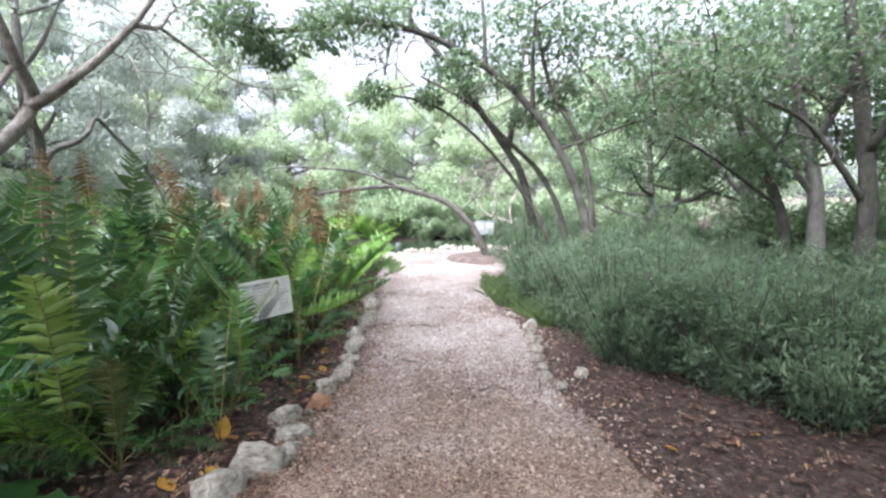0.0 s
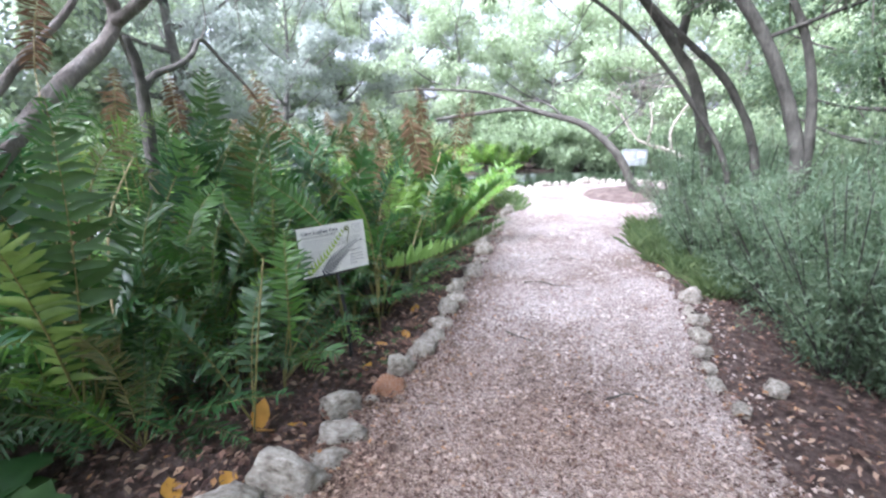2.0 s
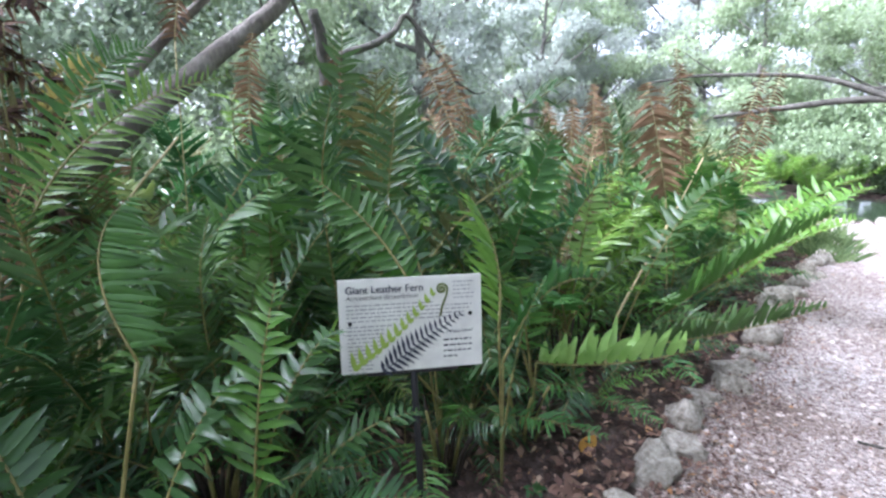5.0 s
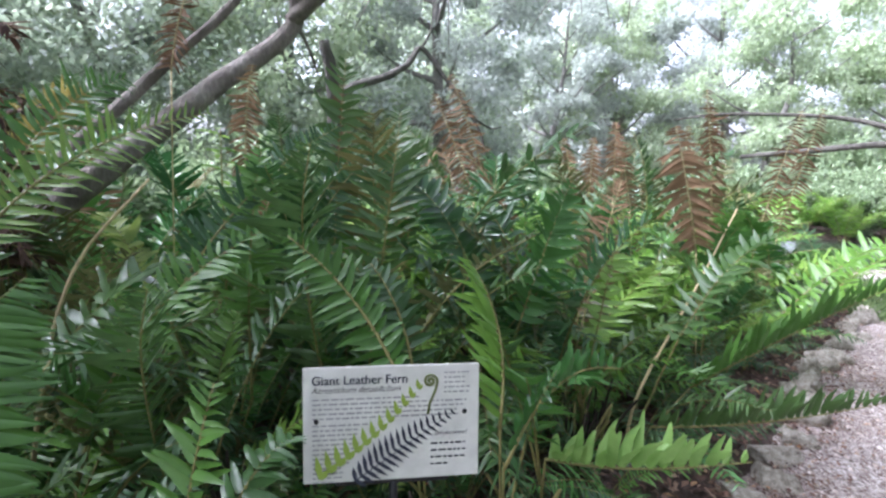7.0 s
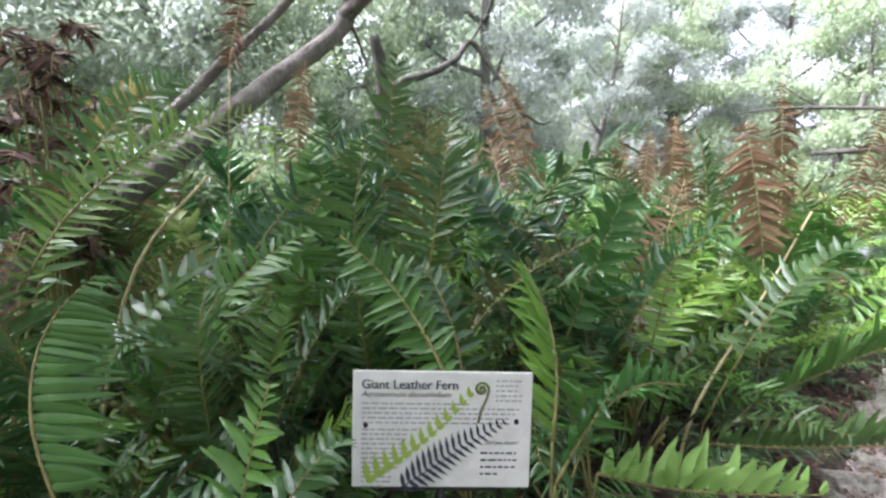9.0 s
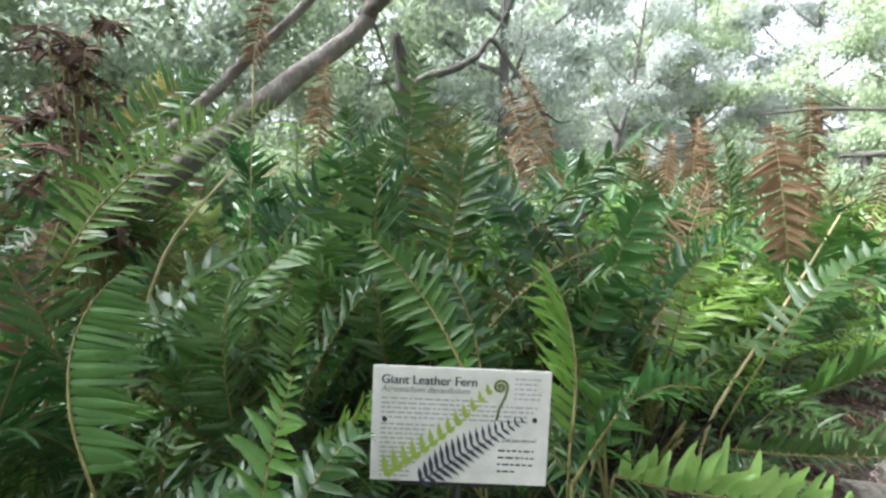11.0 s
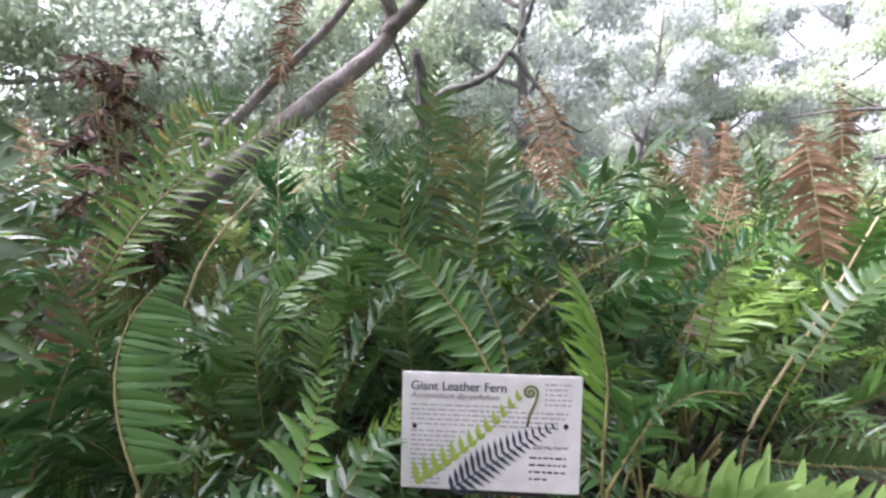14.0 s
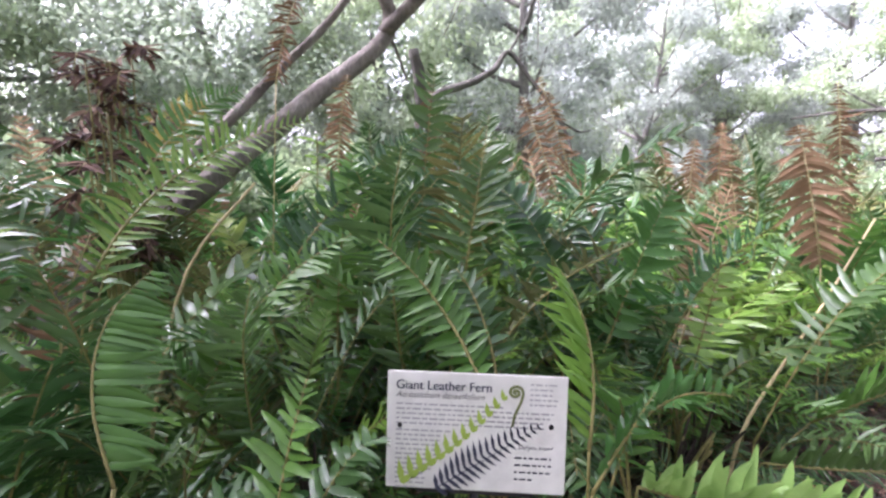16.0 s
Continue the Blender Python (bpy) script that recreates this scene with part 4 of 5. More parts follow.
def big_leaf(x, y, size, mat, label, rz, up=0.02, name="fallen_leaf", tilt=0):
    g = Geo()
    verts = [(0, -0.5, 0)]
    for u, w in ((-0.3, 0.22), (0.0, 0.3), (0.28, 0.2)):
        verts += [(-w, u, 0.08), (0, u, 0.0), (w, u, 0.07)]
    verts.append((0.03, 0.5, 0.06))
    f = [(0, 2, 1), (0, 3, 2)]
    for r in range(2):
        o = 1 + 3 * r
        f += [(o, o + 1, o + 4, o + 3), (o + 1, o + 2, o + 5, o + 4)]
    f += [(7, 8, 10), (8, 9, 10)]
    g.add([(a * size, b * size, c * size) for a, b, c in verts], f)
    ob = new(name, g.mesh(name, [mat]))
    ob.matrix_basis = pose(x, y, land(x, y) + up, tilt, R.uniform(-10, 10), rz)
    return tagged(ob, label, "leaf", "bright fallen leaves")


for x, y, s, rz, tilt in ((-1.32, 4.02, 0.16, 30, 50), (-1.2, 3.95, 0.13, 200, 35), (-1.12, 3.7, 0.12, 80, 5), (-1.24, 4.72, 0.1, 10, 8), (-1.36, 5.0, 0.09, 110, 5), (-1.3, 5.2, 0.1, 60, 12), (-1.16, 4.1, 0.1, 140, 10), (-1.5, 5.6, 0.12, 20, 10),
                          (1.35, 4.6, 0.08, 50, 4), (1.9, 4.9, 0.08, 120, 4), (0.95, 3.9, 0.07, 10, 3), (-1.28, 3.55, 0.14, 75, 8)):
    big_leaf(x, y, s, M_LITTER_BRIGHT, "yellow-orange fallen leaf lying on the mulch", rz, 0.025 + (0.05 if tilt > 20 else 0), tilt=tilt)


lr = random.Random(88)
for k in range(60):
    y = 2.3 + 3.4 * lr.random()
    x = along(LEFT, y) - 0.06 - 0.42 * lr.random()
    if k > 44:
        y = 3.4 + 2.0 * lr.random()
        x = along(RIGHT, y) + 0.1 + 1.1 * lr.random()
    big_leaf(x, y, lr.uniform(0.06, 0.12), M_LITTER, "dry curled brown leaf lying on the mulch", lr.uniform(0, 360), 0.02, tilt=lr.uniform(-18, 18))


def broadleaf(x, y, size, n, label, seed):
    """Low plant with a rosette of broad lobed leaves."""
    rr = random.Random(seed)
    t = thing("broadleaf_plant", x, y, land(x, y), label, "plant", "low plants in the bed")
    for k in range(n):
        a, l = 6.28 * k / n + rr.uniform(-0.3, 0.3), size * rr.uniform(0.7, 1.1)
        g = Geo()
        verts, faces = [], []
        for i in range(8):
            u = i / 7
            w = l * 0.32 * math.sin(math.pi * min(1, u * 0.93 + 0.07)) ** 0.7 * (1 + 0.22 * math.cos(i * 3.1))
            cx, cz = l * (0.12 + u), l * (0.45 * u + 0.2 - 0.5 * u * u)
            for s in (-1, 0, 1):
                verts.append((cx * math.cos(a) - s * w * math.sin(a), cx * math.sin(a) + s * w * math.cos(a), cz + abs(s) * w * 0.25))
        for i in range(7):
            for s in range(2):
                o = 3 * i + s
                faces.append((o, o + 3, o + 4, o + 1))
        g.add(verts, faces)
        tube(g, [(0, 0, 0), (0.06 * l * math.cos(a), 0.06 * l * math.sin(a), l * 0.14), (l * 0.12 * math.cos(a), l * 0.12 * math.sin(a), l * 0.2)], 0.006, 0.004, 5, 2)
        part("leaf", g, M_FERN_DARK, t)
    return t


broadleaf(-1.72, 3.05, 0.34, 8, "low plant with broad bluish-green lobed leaves", 3)
broadleaf(-1.4, 2.85, 0.3, 7, "low plant with broad bluish-green lobed leaves", 5)
for i, (x, y) in enumerate(((-1.28, 4.74), (-1.22, 4.62), (-1.36, 4.86), (-1.25, 4.95), (-1.3, 5.1), (-1.2, 4.85), (-1.42, 5.25), (-1.32, 5.36), (-1.2, 5.15), (-1.45, 4.98), (-1.34, 4.6))):
    broadleaf(x, y, R.uniform(0.035, 0.06), 5, "tiny seedling with round green leaves in the mulch", 20 + i)


# ---- sign ----
def flat(g, poly, z, mat=0):
    g.add([(x, y, z) for x, y in poly], [tuple(range(len(poly)))], mat)


def bar(g, x0, y0, x1, y1, z):
    flat(g, [(x0, y0), (x1, y0), (x1, y1), (x0, y1)], z)


def lettering(name, body, size, x, y, mat, parent, shear=0.0):
    """Text at x, y on the panel's face, turned into a mesh."""
    cu = bpy.data.curves.new(name, "FONT")
    cu.body, cu.size, cu.shear, cu.extrude = body, size, shear, 0.0002
    tmp = new(name, cu)
    me = bpy.data.meshes.new_from_object(tmp.evaluated_get(bpy.context.evaluated_depsgraph_get()))
    bpy.data.objects.remove(tmp)
    me.materials.clear()
    me.materials.append(mat)
    ob = child(new(name, me), parent)
    ob.location = (x, y, 0.0052)
    return ob


W, H = 0.458, 0.305
TL, TR, BL, BR = Vector((-1.636, 4.613, 0.868)), Vector((-1.504, 5.05, 0.868)), Vector((-1.6, 4.601, 0.565)), Vector((-1.456, 5.036, 0.565))
mid = (TL + TR + BL + BR) / 4
ex = (TR - TL + BR - BL).normalized()
ey = (TL - BL + TR - BR)
ey = (ey - ex * ey.dot(ex)).normalized()
ez = ex.cross(ey)
sign = thing("sign", -1.5, 4.82, land(-1.5, 4.82), "white plant information sign on a thin black post", "sign")
face = Matrix.Translation(mid) @ Matrix((ex, ey, ez)).transposed().to_4x4()
local = sign.matrix_basis.inverted() @ face


def rounded_box(w, h, t, r):
    bm = bmesh.new()
    bmesh.ops.create_cube(bm, size=1.0, matrix=Matrix.Diagonal((w, h, t, 1)))
    bmesh.ops.bevel(bm, geom=bm.edges[:], offset=r, segments=2, affect="EDGES")
    me = bpy.data.meshes.new("box")
    bm.to_mesh(me)
    bm.free()
    return me


pm = rounded_box(W, H, 0.006, 0.002)
pm.materials.append(M_PANEL)
panel = child(new("panel", pm), sign, "white printed panel with a fern drawing")
panel.matrix_basis = local
lettering("title", "Giant Leather Fern", 0.0335, -0.207, 0.107, M_INK, panel)
panel_title = panel.children[0]
panel_title.scale = (0.95, 1.0, 1.0)
for dx in (0.0005, 0.001):
    again = child(new("title", panel_title.data), panel)
    again.location, again.scale = (-0.207 + dx, 0.107, 0.0052 + dx * 0.1), (0.95, 1, 1)
lettering("subtitle", "Acrostichum danaeifolium", 0.0215, -0.207, 0.086, M_INK_MID, panel, 0.3)
lettering("note", "Did you know!", 0.0145, 0.108, -0.036, M_INK, panel, 0.3)
tr = random.Random(5)


def words(g, x0, x1, y, h, wide):
    """A row of word-long bars."""
    x = x0
    while x < x1 - 0.004:
        w = min(x1 - x, wide * tr.uniform(0.4, 1.5))
        bar(g, x, y + tr.uniform(-0.0003, 0.0003), x + w, y + h, 0.0042)
        x += w + wide * 0.3


tx = Geo()
for k in range(5):
    words(tx, -0.205, 0.07 if k == 0 else 0.195 - tr.uniform(0, 0.03), 0.066 - 0.0125 * k, 0.0042, 0.016)
for k in range(13):
    words(tx, -0.205, -0.06 - 0.006 * k + tr.uniform(-0.02, 0.0), -0.002 - 0.0125 * k, 0.0042, 0.016)
for k in range(5):
    words(tx, 0.135, 0.205 - tr.uniform(0, 0.01), 0.128 - 0.013 * k, 0.004, 0.014)
tagged(part("small_print", tx, M_INK_GREY, panel, "rows of small grey print"), kind="stuff")
nt_ = Geo()
for k in range(4):
    words(nt_, 0.1, 0.195 - (0.05 if k == 3 else tr.uniform(0, 0.012)), -0.062 - 0.0185 * k, 0.0045, 0.015)
tagged(part("handwriting", nt_, M_INK, panel, "handwritten note in dark ink"), kind="stuff")
fg, gg = Geo(), Geo()
A, B = Vector((-0.1, -0.15)), Vector((0.168, 0.028))
axis_d = (B - A).normalized()
axis_n = Vector((-axis_d.y, axis_d.x))
for k in range(18):
    u = (k + 0.3) / 18
    q = A.lerp(B, u) + axis_n * (0.012 * math.sin(u * 3.1))
    ln = 0.062 * min(1, 0.5 + 2 * u) * (1 - u) ** 0.65 + 0.004
    for s in (-1, 1):
        d = (axis_n * s + axis_d * 0.42).normalized()
        n = Vector((-d.y, d.x)) * 0.0056 * (1.1 - 0.6 * u)
        pts = [q - n * 0.7, q + d * ln * 0.5 - n, q + d * ln, q + d * ln * 0.5 + n, q + n * 0.7]
        flat(fg, [tuple(p) for p in pts], 0.0062)
flat(fg, [tuple(A - axis_n * 0.0018), tuple(B), tuple(A + axis_n * 0.0018)], 0.0064)
part("drawn_black_frond", fg, M_INK, panel, "printed black fern frond")
A2, B2 = Vector((-0.185, -0.14)), Vector((0.068, 0.088))
axis_d = (B2 - A2).normalized()
axis_n = Vector((-axis_d.y, axis_d.x))
for k in range(13):
    u = k / 12
    q = A2.lerp(B2, u) - axis_n * (0.014 * math.sin(math.pi * u))
    w = 0.0092 * (1 - 0.35 * u)
    for d, ln in ((Vector((-0.18, 1)), 0.066), (Vector((0.62, 0.78)), 0.036)):
        d = d.normalized()
        n = Vector((-d.y, d.x)) * w
        ln *= 1 - 0.55 * u
        flat(gg, [tuple(q - n * 0.5), tuple(q + d * ln * 0.45 - n), tuple(q + d * ln), tuple(q + d * ln * 0.45 + n), tuple(q + n * 0.5)], 0.0052)
tagged(part("drawn_green_frond", gg, M_INK_GREEN, panel, "printed yellow-green fern frond"), kind="stuff")
cg = Geo()
curl = [(0.098 + 0.019 * (1 - k / 30) * math.cos(-0.2 + k * 0.38), 0.109 + 0.019 * (1 - k / 30) * math.sin(-0.2 + k * 0.38), 0.0055) for k in range(30)]
stem = [(0.092, 0.02, 0.0055), (0.097, 0.05, 0.0055), (0.112, 0.085, 0.0055)]
tube(cg, stem + curl, 0.0032, 0.0046, 6, 1)
cg.v = [(x, y, 0.0055 + (z - 0.0055) * 0.1) for x, y, z in cg.v]
part("drawn_fiddlehead", cg, M_INK_OLIVE, panel, "printed curled green fiddlehead")
for x, y in ((0.19, 0.024), (-0.195, 0.012)):
    dg = Geo()
    dot = [(x + 0.0065 * math.cos(6.283 * i / 14), y + 0.0075 * math.sin(6.283 * i / 14)) for i in range(14)]
    flat(dg, dot, 0.0052)
    part("screw_head", dg, M_POST, panel, "small dark round mark")
bx = rounded_box(0.3, 0.05, 0.012, 0.003)
bx.materials.append(M_POST)
bracket = child(new("bracket", bx), sign)
bracket.matrix_basis = local @ pose(0, -H / 2 + 0.01, -0.01)
pg = Geo()
low = sign.matrix_basis.inverted() @ (face @ Vector((0, -0.11, -0.021)))
tube(pg, [(0.05, -0.02, -0.05), (0.03, -0.012, 0.25), tuple(low)], 0.0125, 0.0125, 8, 4)
part("post", pg, M_POST, sign, "thin black metal post")

sign2 = thing("sign", -0.78, 13.6, land(-0.78, 13.6), "white information sign on a black post by the pond", "sign", rz=-8)
p2 = rounded_box(0.54, 0.36, 0.01, 0.003)
p2.materials.append(M_PANEL_GREY)
panel2 = child(new("panel", p2), sign2)
panel2.matrix_basis = pose(-0.5, 0, 0.68, 80, 0, 0)
d2 = Geo()
bar(d2, 0.06, 0.0, 0.22, 0.12, 0.0062)
for k in range(4):
    bar(d2, -0.24, 0.1 - 0.05 * k, 0.02, 0.112 - 0.05 * k, 0.0062)
part("print", d2, M_INK_GREY, panel2, "grey printed picture and lines")
g2 = Geo()
tube(g2, [(-0.5, 0.02, 0), (-0.5, 0.02, 0.3), (-0.5, 0.02, 0.6)], 0.02, 0.02, 8, 2)
part("post", g2, M_POST, sign2)


# ---- trees ----
def limb_tree(name, label, root, limbs, mats, clumps=None, leaf=None, group="", knots=0.25, category="tree"):
    """A tree from its limbs (points, radii); the first is the trunk."""
    t = thing(name, root[0], root[1], land(*root[:2]), label, category, group)
    back = Vector((-root[0], -root[1], -land(*root[:2])))
    for i, (pts, r0, r1) in enumerate(limbs):
        g = Geo()
        tube(g, [Vector(p) + back for p in pts], r0, r1, 9, 6, 0, knots)
        part("trunk" if i == 0 else "limb", g, mats, t)
    if clumps:
        cs = [tuple(Vector(c[:3]) + back) for c in clumps]
        per, size, lm = leaf
        tagged(part("crown", leaf_cloud("crown", cs, [c[3] for c in clumps], per, size, [lm]), None, t), kind="stuff")
        tw = Geo()
        rr = random.Random(len(cs))
        for c in cs:
            ends = [Vector(p) + back for pts, _, _ in limbs for p in spline(pts, 4)[2:]]
            e = min(ends, key=lambda q: (q - Vector(c)).length)
            m = (e + Vector(c)) / 2 + Vector((rr.uniform(-0.15, 0.15), rr.uniform(-0.15, 0.15), rr.uniform(0, 0.2)))
            tube(tw, [e, m, Vector(c)], 0.014, 0.005, 5, 3)
        tagged(part("twig_spray", tw, mats, t), kind="stuff")
    return t


# leaning multi-stemmed trees whose stems arch over the path
limb_tree("tree", "slender dark tree arching over the path with small leaves", (1.05, 7.68), [
    ([(1.05, 7.68, -0.05), (1.0, 7.67, 0.97), (0.86, 7.7, 1.55), (0.58, 7.62, 2.15), (0.2, 7.5, 2.65), (-0.24, 7.31, 3.02), (-0.81, 6.87, 3.28), (-1.4, 6.37, 3.32), (-1.7, 6.0, 3.15), (-2.1, 5.5, 2.98)], 0.06, 0.025),
    ([(1.03, 7.68, 0.55), (1.04, 7.7, 1.25), (0.96, 7.7, 1.85), (0.78, 7.62, 2.31), (0.5, 7.5, 2.8), (0.3, 7.3, 3.6)], 0.045, 0.018),
    ([(0.3, 7.54, 2.52), (0.3, 7.3, 3.0), (0.35, 7.0, 3.7)], 0.035, 0.012),
    ([(-0.24, 7.31, 3.02), (-0.3, 7.4, 3.7), (-0.4, 7.5, 4.4)], 0.03, 0.012),
    ([(0.62, 7.63, 2.08), (1.2, 7.6, 2.28), (2.2, 7.4, 2.6)], 0.018, 0.008)], M_BARK,
    [(-1.55, 5.7, 2.98, 0.3), (-2.06, 5.36, 3.0, 0.32), (-1.94, 5.57, 2.8, 0.25), (-1.4, 6.11, 3.3, 0.35), (-2.35, 5.5, 3.12, 0.35), (-1.2, 6.5, 3.4, 0.35), (-1.7, 6.2, 3.3, 0.3), (0.3, 7.0, 3.9, 0.7), (-0.4, 7.6, 4.5, 0.7), (0.5, 7.4, 3.4, 0.5), (0.0, 7.5, 2.95, 0.3), (0.6, 7.7, 2.75, 0.33), (1.25, 7.9, 2.5, 0.38), (-0.5, 7.0, 3.0, 0.25), (1.4, 7.5, 2.5, 0.5), (2.2, 7.3, 2.7, 0.6), (1.2, 7.2, 3.6, 0.7), (-0.9, 6.9, 3.9, 0.5), (1.9, 6.8, 3.4, 0.7), (0.7, 7.3, 3.3, 0.45), (1.1, 7.6, 3.4, 0.55), (1.6, 7.6, 3.2, 0.5), (0.1, 7.5, 3.5, 0.45), (-0.6, 7.2, 3.45, 0.35)], (330, 0.075, M_TREE))
limb_tree("tree", "slender grey-brown tree leaning across the path", (0.36, 8.5), [
    ([(0.36, 8.5, -0.05), (0.3, 8.47, 0.96), (0.1, 8.45, 1.8), (-0.1, 8.45, 2.15), (-0.63, 8.25, 2.91), (-1.0, 8.07, 3.42), (-1.5, 7.9, 4.0)], 0.07, 0.03),
    ([(0.74, 8.32, -0.05), (0.72, 8.32, 1.01), (0.42, 8.33, 1.75), (-0.09, 8.21, 2.29), (-0.61, 8.04, 2.78), (-1.2, 7.8, 3.1)], 0.05, 0.015),
    ([(0.55, 8.15, -0.05), (0.49, 8.13, 0.95), (0.06, 8.12, 1.69), (-0.42, 7.87, 2.26), (-0.93, 7.55, 2.65), (-1.5, 7.2, 2.75), (-1.9, 7.0, 2.6)], 0.032, 0.01),
    ([(-0.1, 8.45, 2.15), (0.0, 8.6, 2.9), (0.1, 8.8, 3.8)], 0.05, 0.02)], M_BARK,
    [(-1.5, 7.9, 4.1, 0.7), (-0.6, 8.2, 4.0, 0.6), (0.1, 8.9, 4.0, 0.8), (-2.0, 8.0, 3.7, 0.5), (-1.1, 8.4, 3.3, 0.35), (0.6, 9.0, 3.3, 0.7), (0.7, 8.7, 2.5, 0.45), (-0.6, 8.0, 2.95, 0.25), (-1.0, 7.5, 2.75, 0.22), (-1.6, 7.1, 2.75, 0.25), (0.1, 8.3, 2.6, 0.28), (0.9, 8.7, 3.1, 0.55), (1.5, 8.9, 3.4, 0.6), (-0.3, 8.5, 3.4, 0.4)], (330, 0.075, M_TREE))
# trunk lying over the water
limb_tree("tree", "bare grey leaning tree arching low from a mulch bed", (-1.1, 12.7), [
    ([(-1.02, 12.78, -0.05), (-1.18, 12.68, 0.35), (-1.49, 12.55, 0.89), (-2.06, 12.42, 1.38), (-2.7, 12.23, 1.59), (-3.33, 11.99, 1.73), (-4.24, 11.56, 1.63), (-4.9, 11.3, 1.55)], 0.095, 0.03),
    ([(-3.0, 12.12, 1.66), (-3.5, 11.9, 1.92), (-4.07, 11.65, 2.08), (-5.05, 11.06, 2.15), (-5.7, 10.8, 2.1)], 0.045, 0.015),
    ([(-2.4, 12.3, 1.5), (-2.9, 12.3, 1.85), (-3.6, 12.4, 1.9)], 0.03, 0.01),
    ([(-1.7, 12.5, 1.08), (-1.2, 12.6, 1.6), (-0.5, 12.6, 2.3)], 0.02, 0.006)], M_BARK)
limb_tree("dead_branch", "bleached forked dead branch by the pond", (0.6, 13.3), [
    ([(0.6, 13.3, -0.02), (0.1, 13.2, 0.5), (-0.51, 13.1, 0.85), (-0.98, 13.04, 1.0), (-1.19, 13.01, 1.13), (-1.51, 12.96, 1.6)], 0.05, 0.018),
    ([(-0.95, 13.04, 1.0), (-0.9, 13.03, 1.4), (-0.98, 13.04, 1.8)], 0.03, 0.012),
    ([(-0.5, 13.1, 0.86), (-0.55, 13.1, 1.25), (-0.3, 13.11, 1.74), (-0.1, 13.1, 1.8)], 0.032, 0.012)], M_DEADWOOD, knots=0.3, category="branch")
# forked tree behind the ferns
limb_tree("tree", "pale leaning tree trunk forking above the ferns", (-2.95, 3.05), [
    ([(-2.9, 2.95, -0.05), (-3.08, 3.25, 0.7), (-3.29, 3.5, 0.96), (-3.75, 4.33, 1.73), (-3.98, 4.93, 2.3), (-3.95, 4.8, 2.75), (-4.1, 4.6, 3.6)], 0.085, 0.042),
    ([(-3.98, 4.9, 2.28), (-3.8, 5.24, 2.64), (-3.5, 5.6, 3.2), (-3.3, 5.9, 3.8)], 0.055, 0.02),
    ([(-3.98, 4.93, 2.3), (-4.12, 5.02, 2.2), (-4.25, 5.12, 2.02)], 0.016, 0.008),
    ([(-3.22, 3.4, 0.9), (-3.55, 3.72, 1.4), (-3.7, 3.99, 1.71), (-3.79, 4.23, 1.98), (-3.83, 4.52, 2.28), (-3.9, 4.75, 2.6)], 0.04, 0.024),
    ([(-3.5, 5.6, 3.2), (-3.9, 6.3, 3.45), (-4.2, 6.9, 3.9), (-3.4, 7.1, 4.2)], 0.035, 0.012),
    ([(-3.9, 6.3, 3.45), (-3.9, 6.9, 3.3), (-3.66, 7.4, 3.05), (-3.0, 7.8, 3.0)], 0.022, 0.007),
    ([(-4.2, 6.9, 3.9), (-3.7, 6.6, 3.6), (-3.2, 6.6, 3.1)], 0.018, 0.006)], M_BARK_PALE,
    # clumps from 4.6 m up are unseen, added to shade the fern bed
    [(-4.1, 4.6, 3.8, 0.8), (-3.3, 5.9, 3.9, 0.7), (-4.8, 4.0, 3.4, 0.8), (-3.4, 3.7, 3.3, 0.6), (-4.9, 5.2, 3.9, 0.8), (-1.9, 2.9, 4.6, 0.9), (-2.7, 2.3, 4.6, 0.9), (-3.0, 4.6, 4.6, 0.9), (-2.4, 5.6, 4.6, 0.8), (-3.5, 7.0, 4.3, 0.5), (-3.2, 7.8, 3.1, 0.3), (-3.3, 6.6, 3.2, 0.25), (-4.3, 7.2, 3.9, 0.5), (-2.2, 3.6, 4.7, 0.9), (-4.2, 6.2, 4.6, 0.9), (-3.6, 2.8, 4.3, 0.9)], (300, 0.075, M_THICKET_HAZED))
limb_tree("dead_tree", "dark dead snag with one crooked bare branch", (-4.45, 5.2), [
    ([(-4.45, 5.2, -0.05), (-4.47, 5.26, 0.9), (-4.44, 5.27, 1.6), (-4.42, 5.26, 2.0), (-4.43, 5.2, 2.3)], 0.07, 0.045),
    ([(-4.43, 5.27, 1.8), (-4.5, 5.45, 1.98), (-4.6, 5.75, 2.1), (-4.73, 6.02, 2.26), (-4.79, 6.18, 2.43), (-4.7, 6.36, 2.2), (-4.6, 6.52, 1.98), (-4.52, 6.7, 1.66), (-4.46, 6.74, 1.4)], 0.04, 0.012),
    ([(-4.57, 6.58, 1.84), (-4.6, 6.85, 1.72), (-4.62, 7.0, 1.74)], 0.014, 0.006),
    ([(-4.79, 6.18, 2.43), (-4.85, 6.3, 2.62), (-4.9, 6.34, 2.9)], 0.014, 0.006)], M_BARK, knots=0.3)


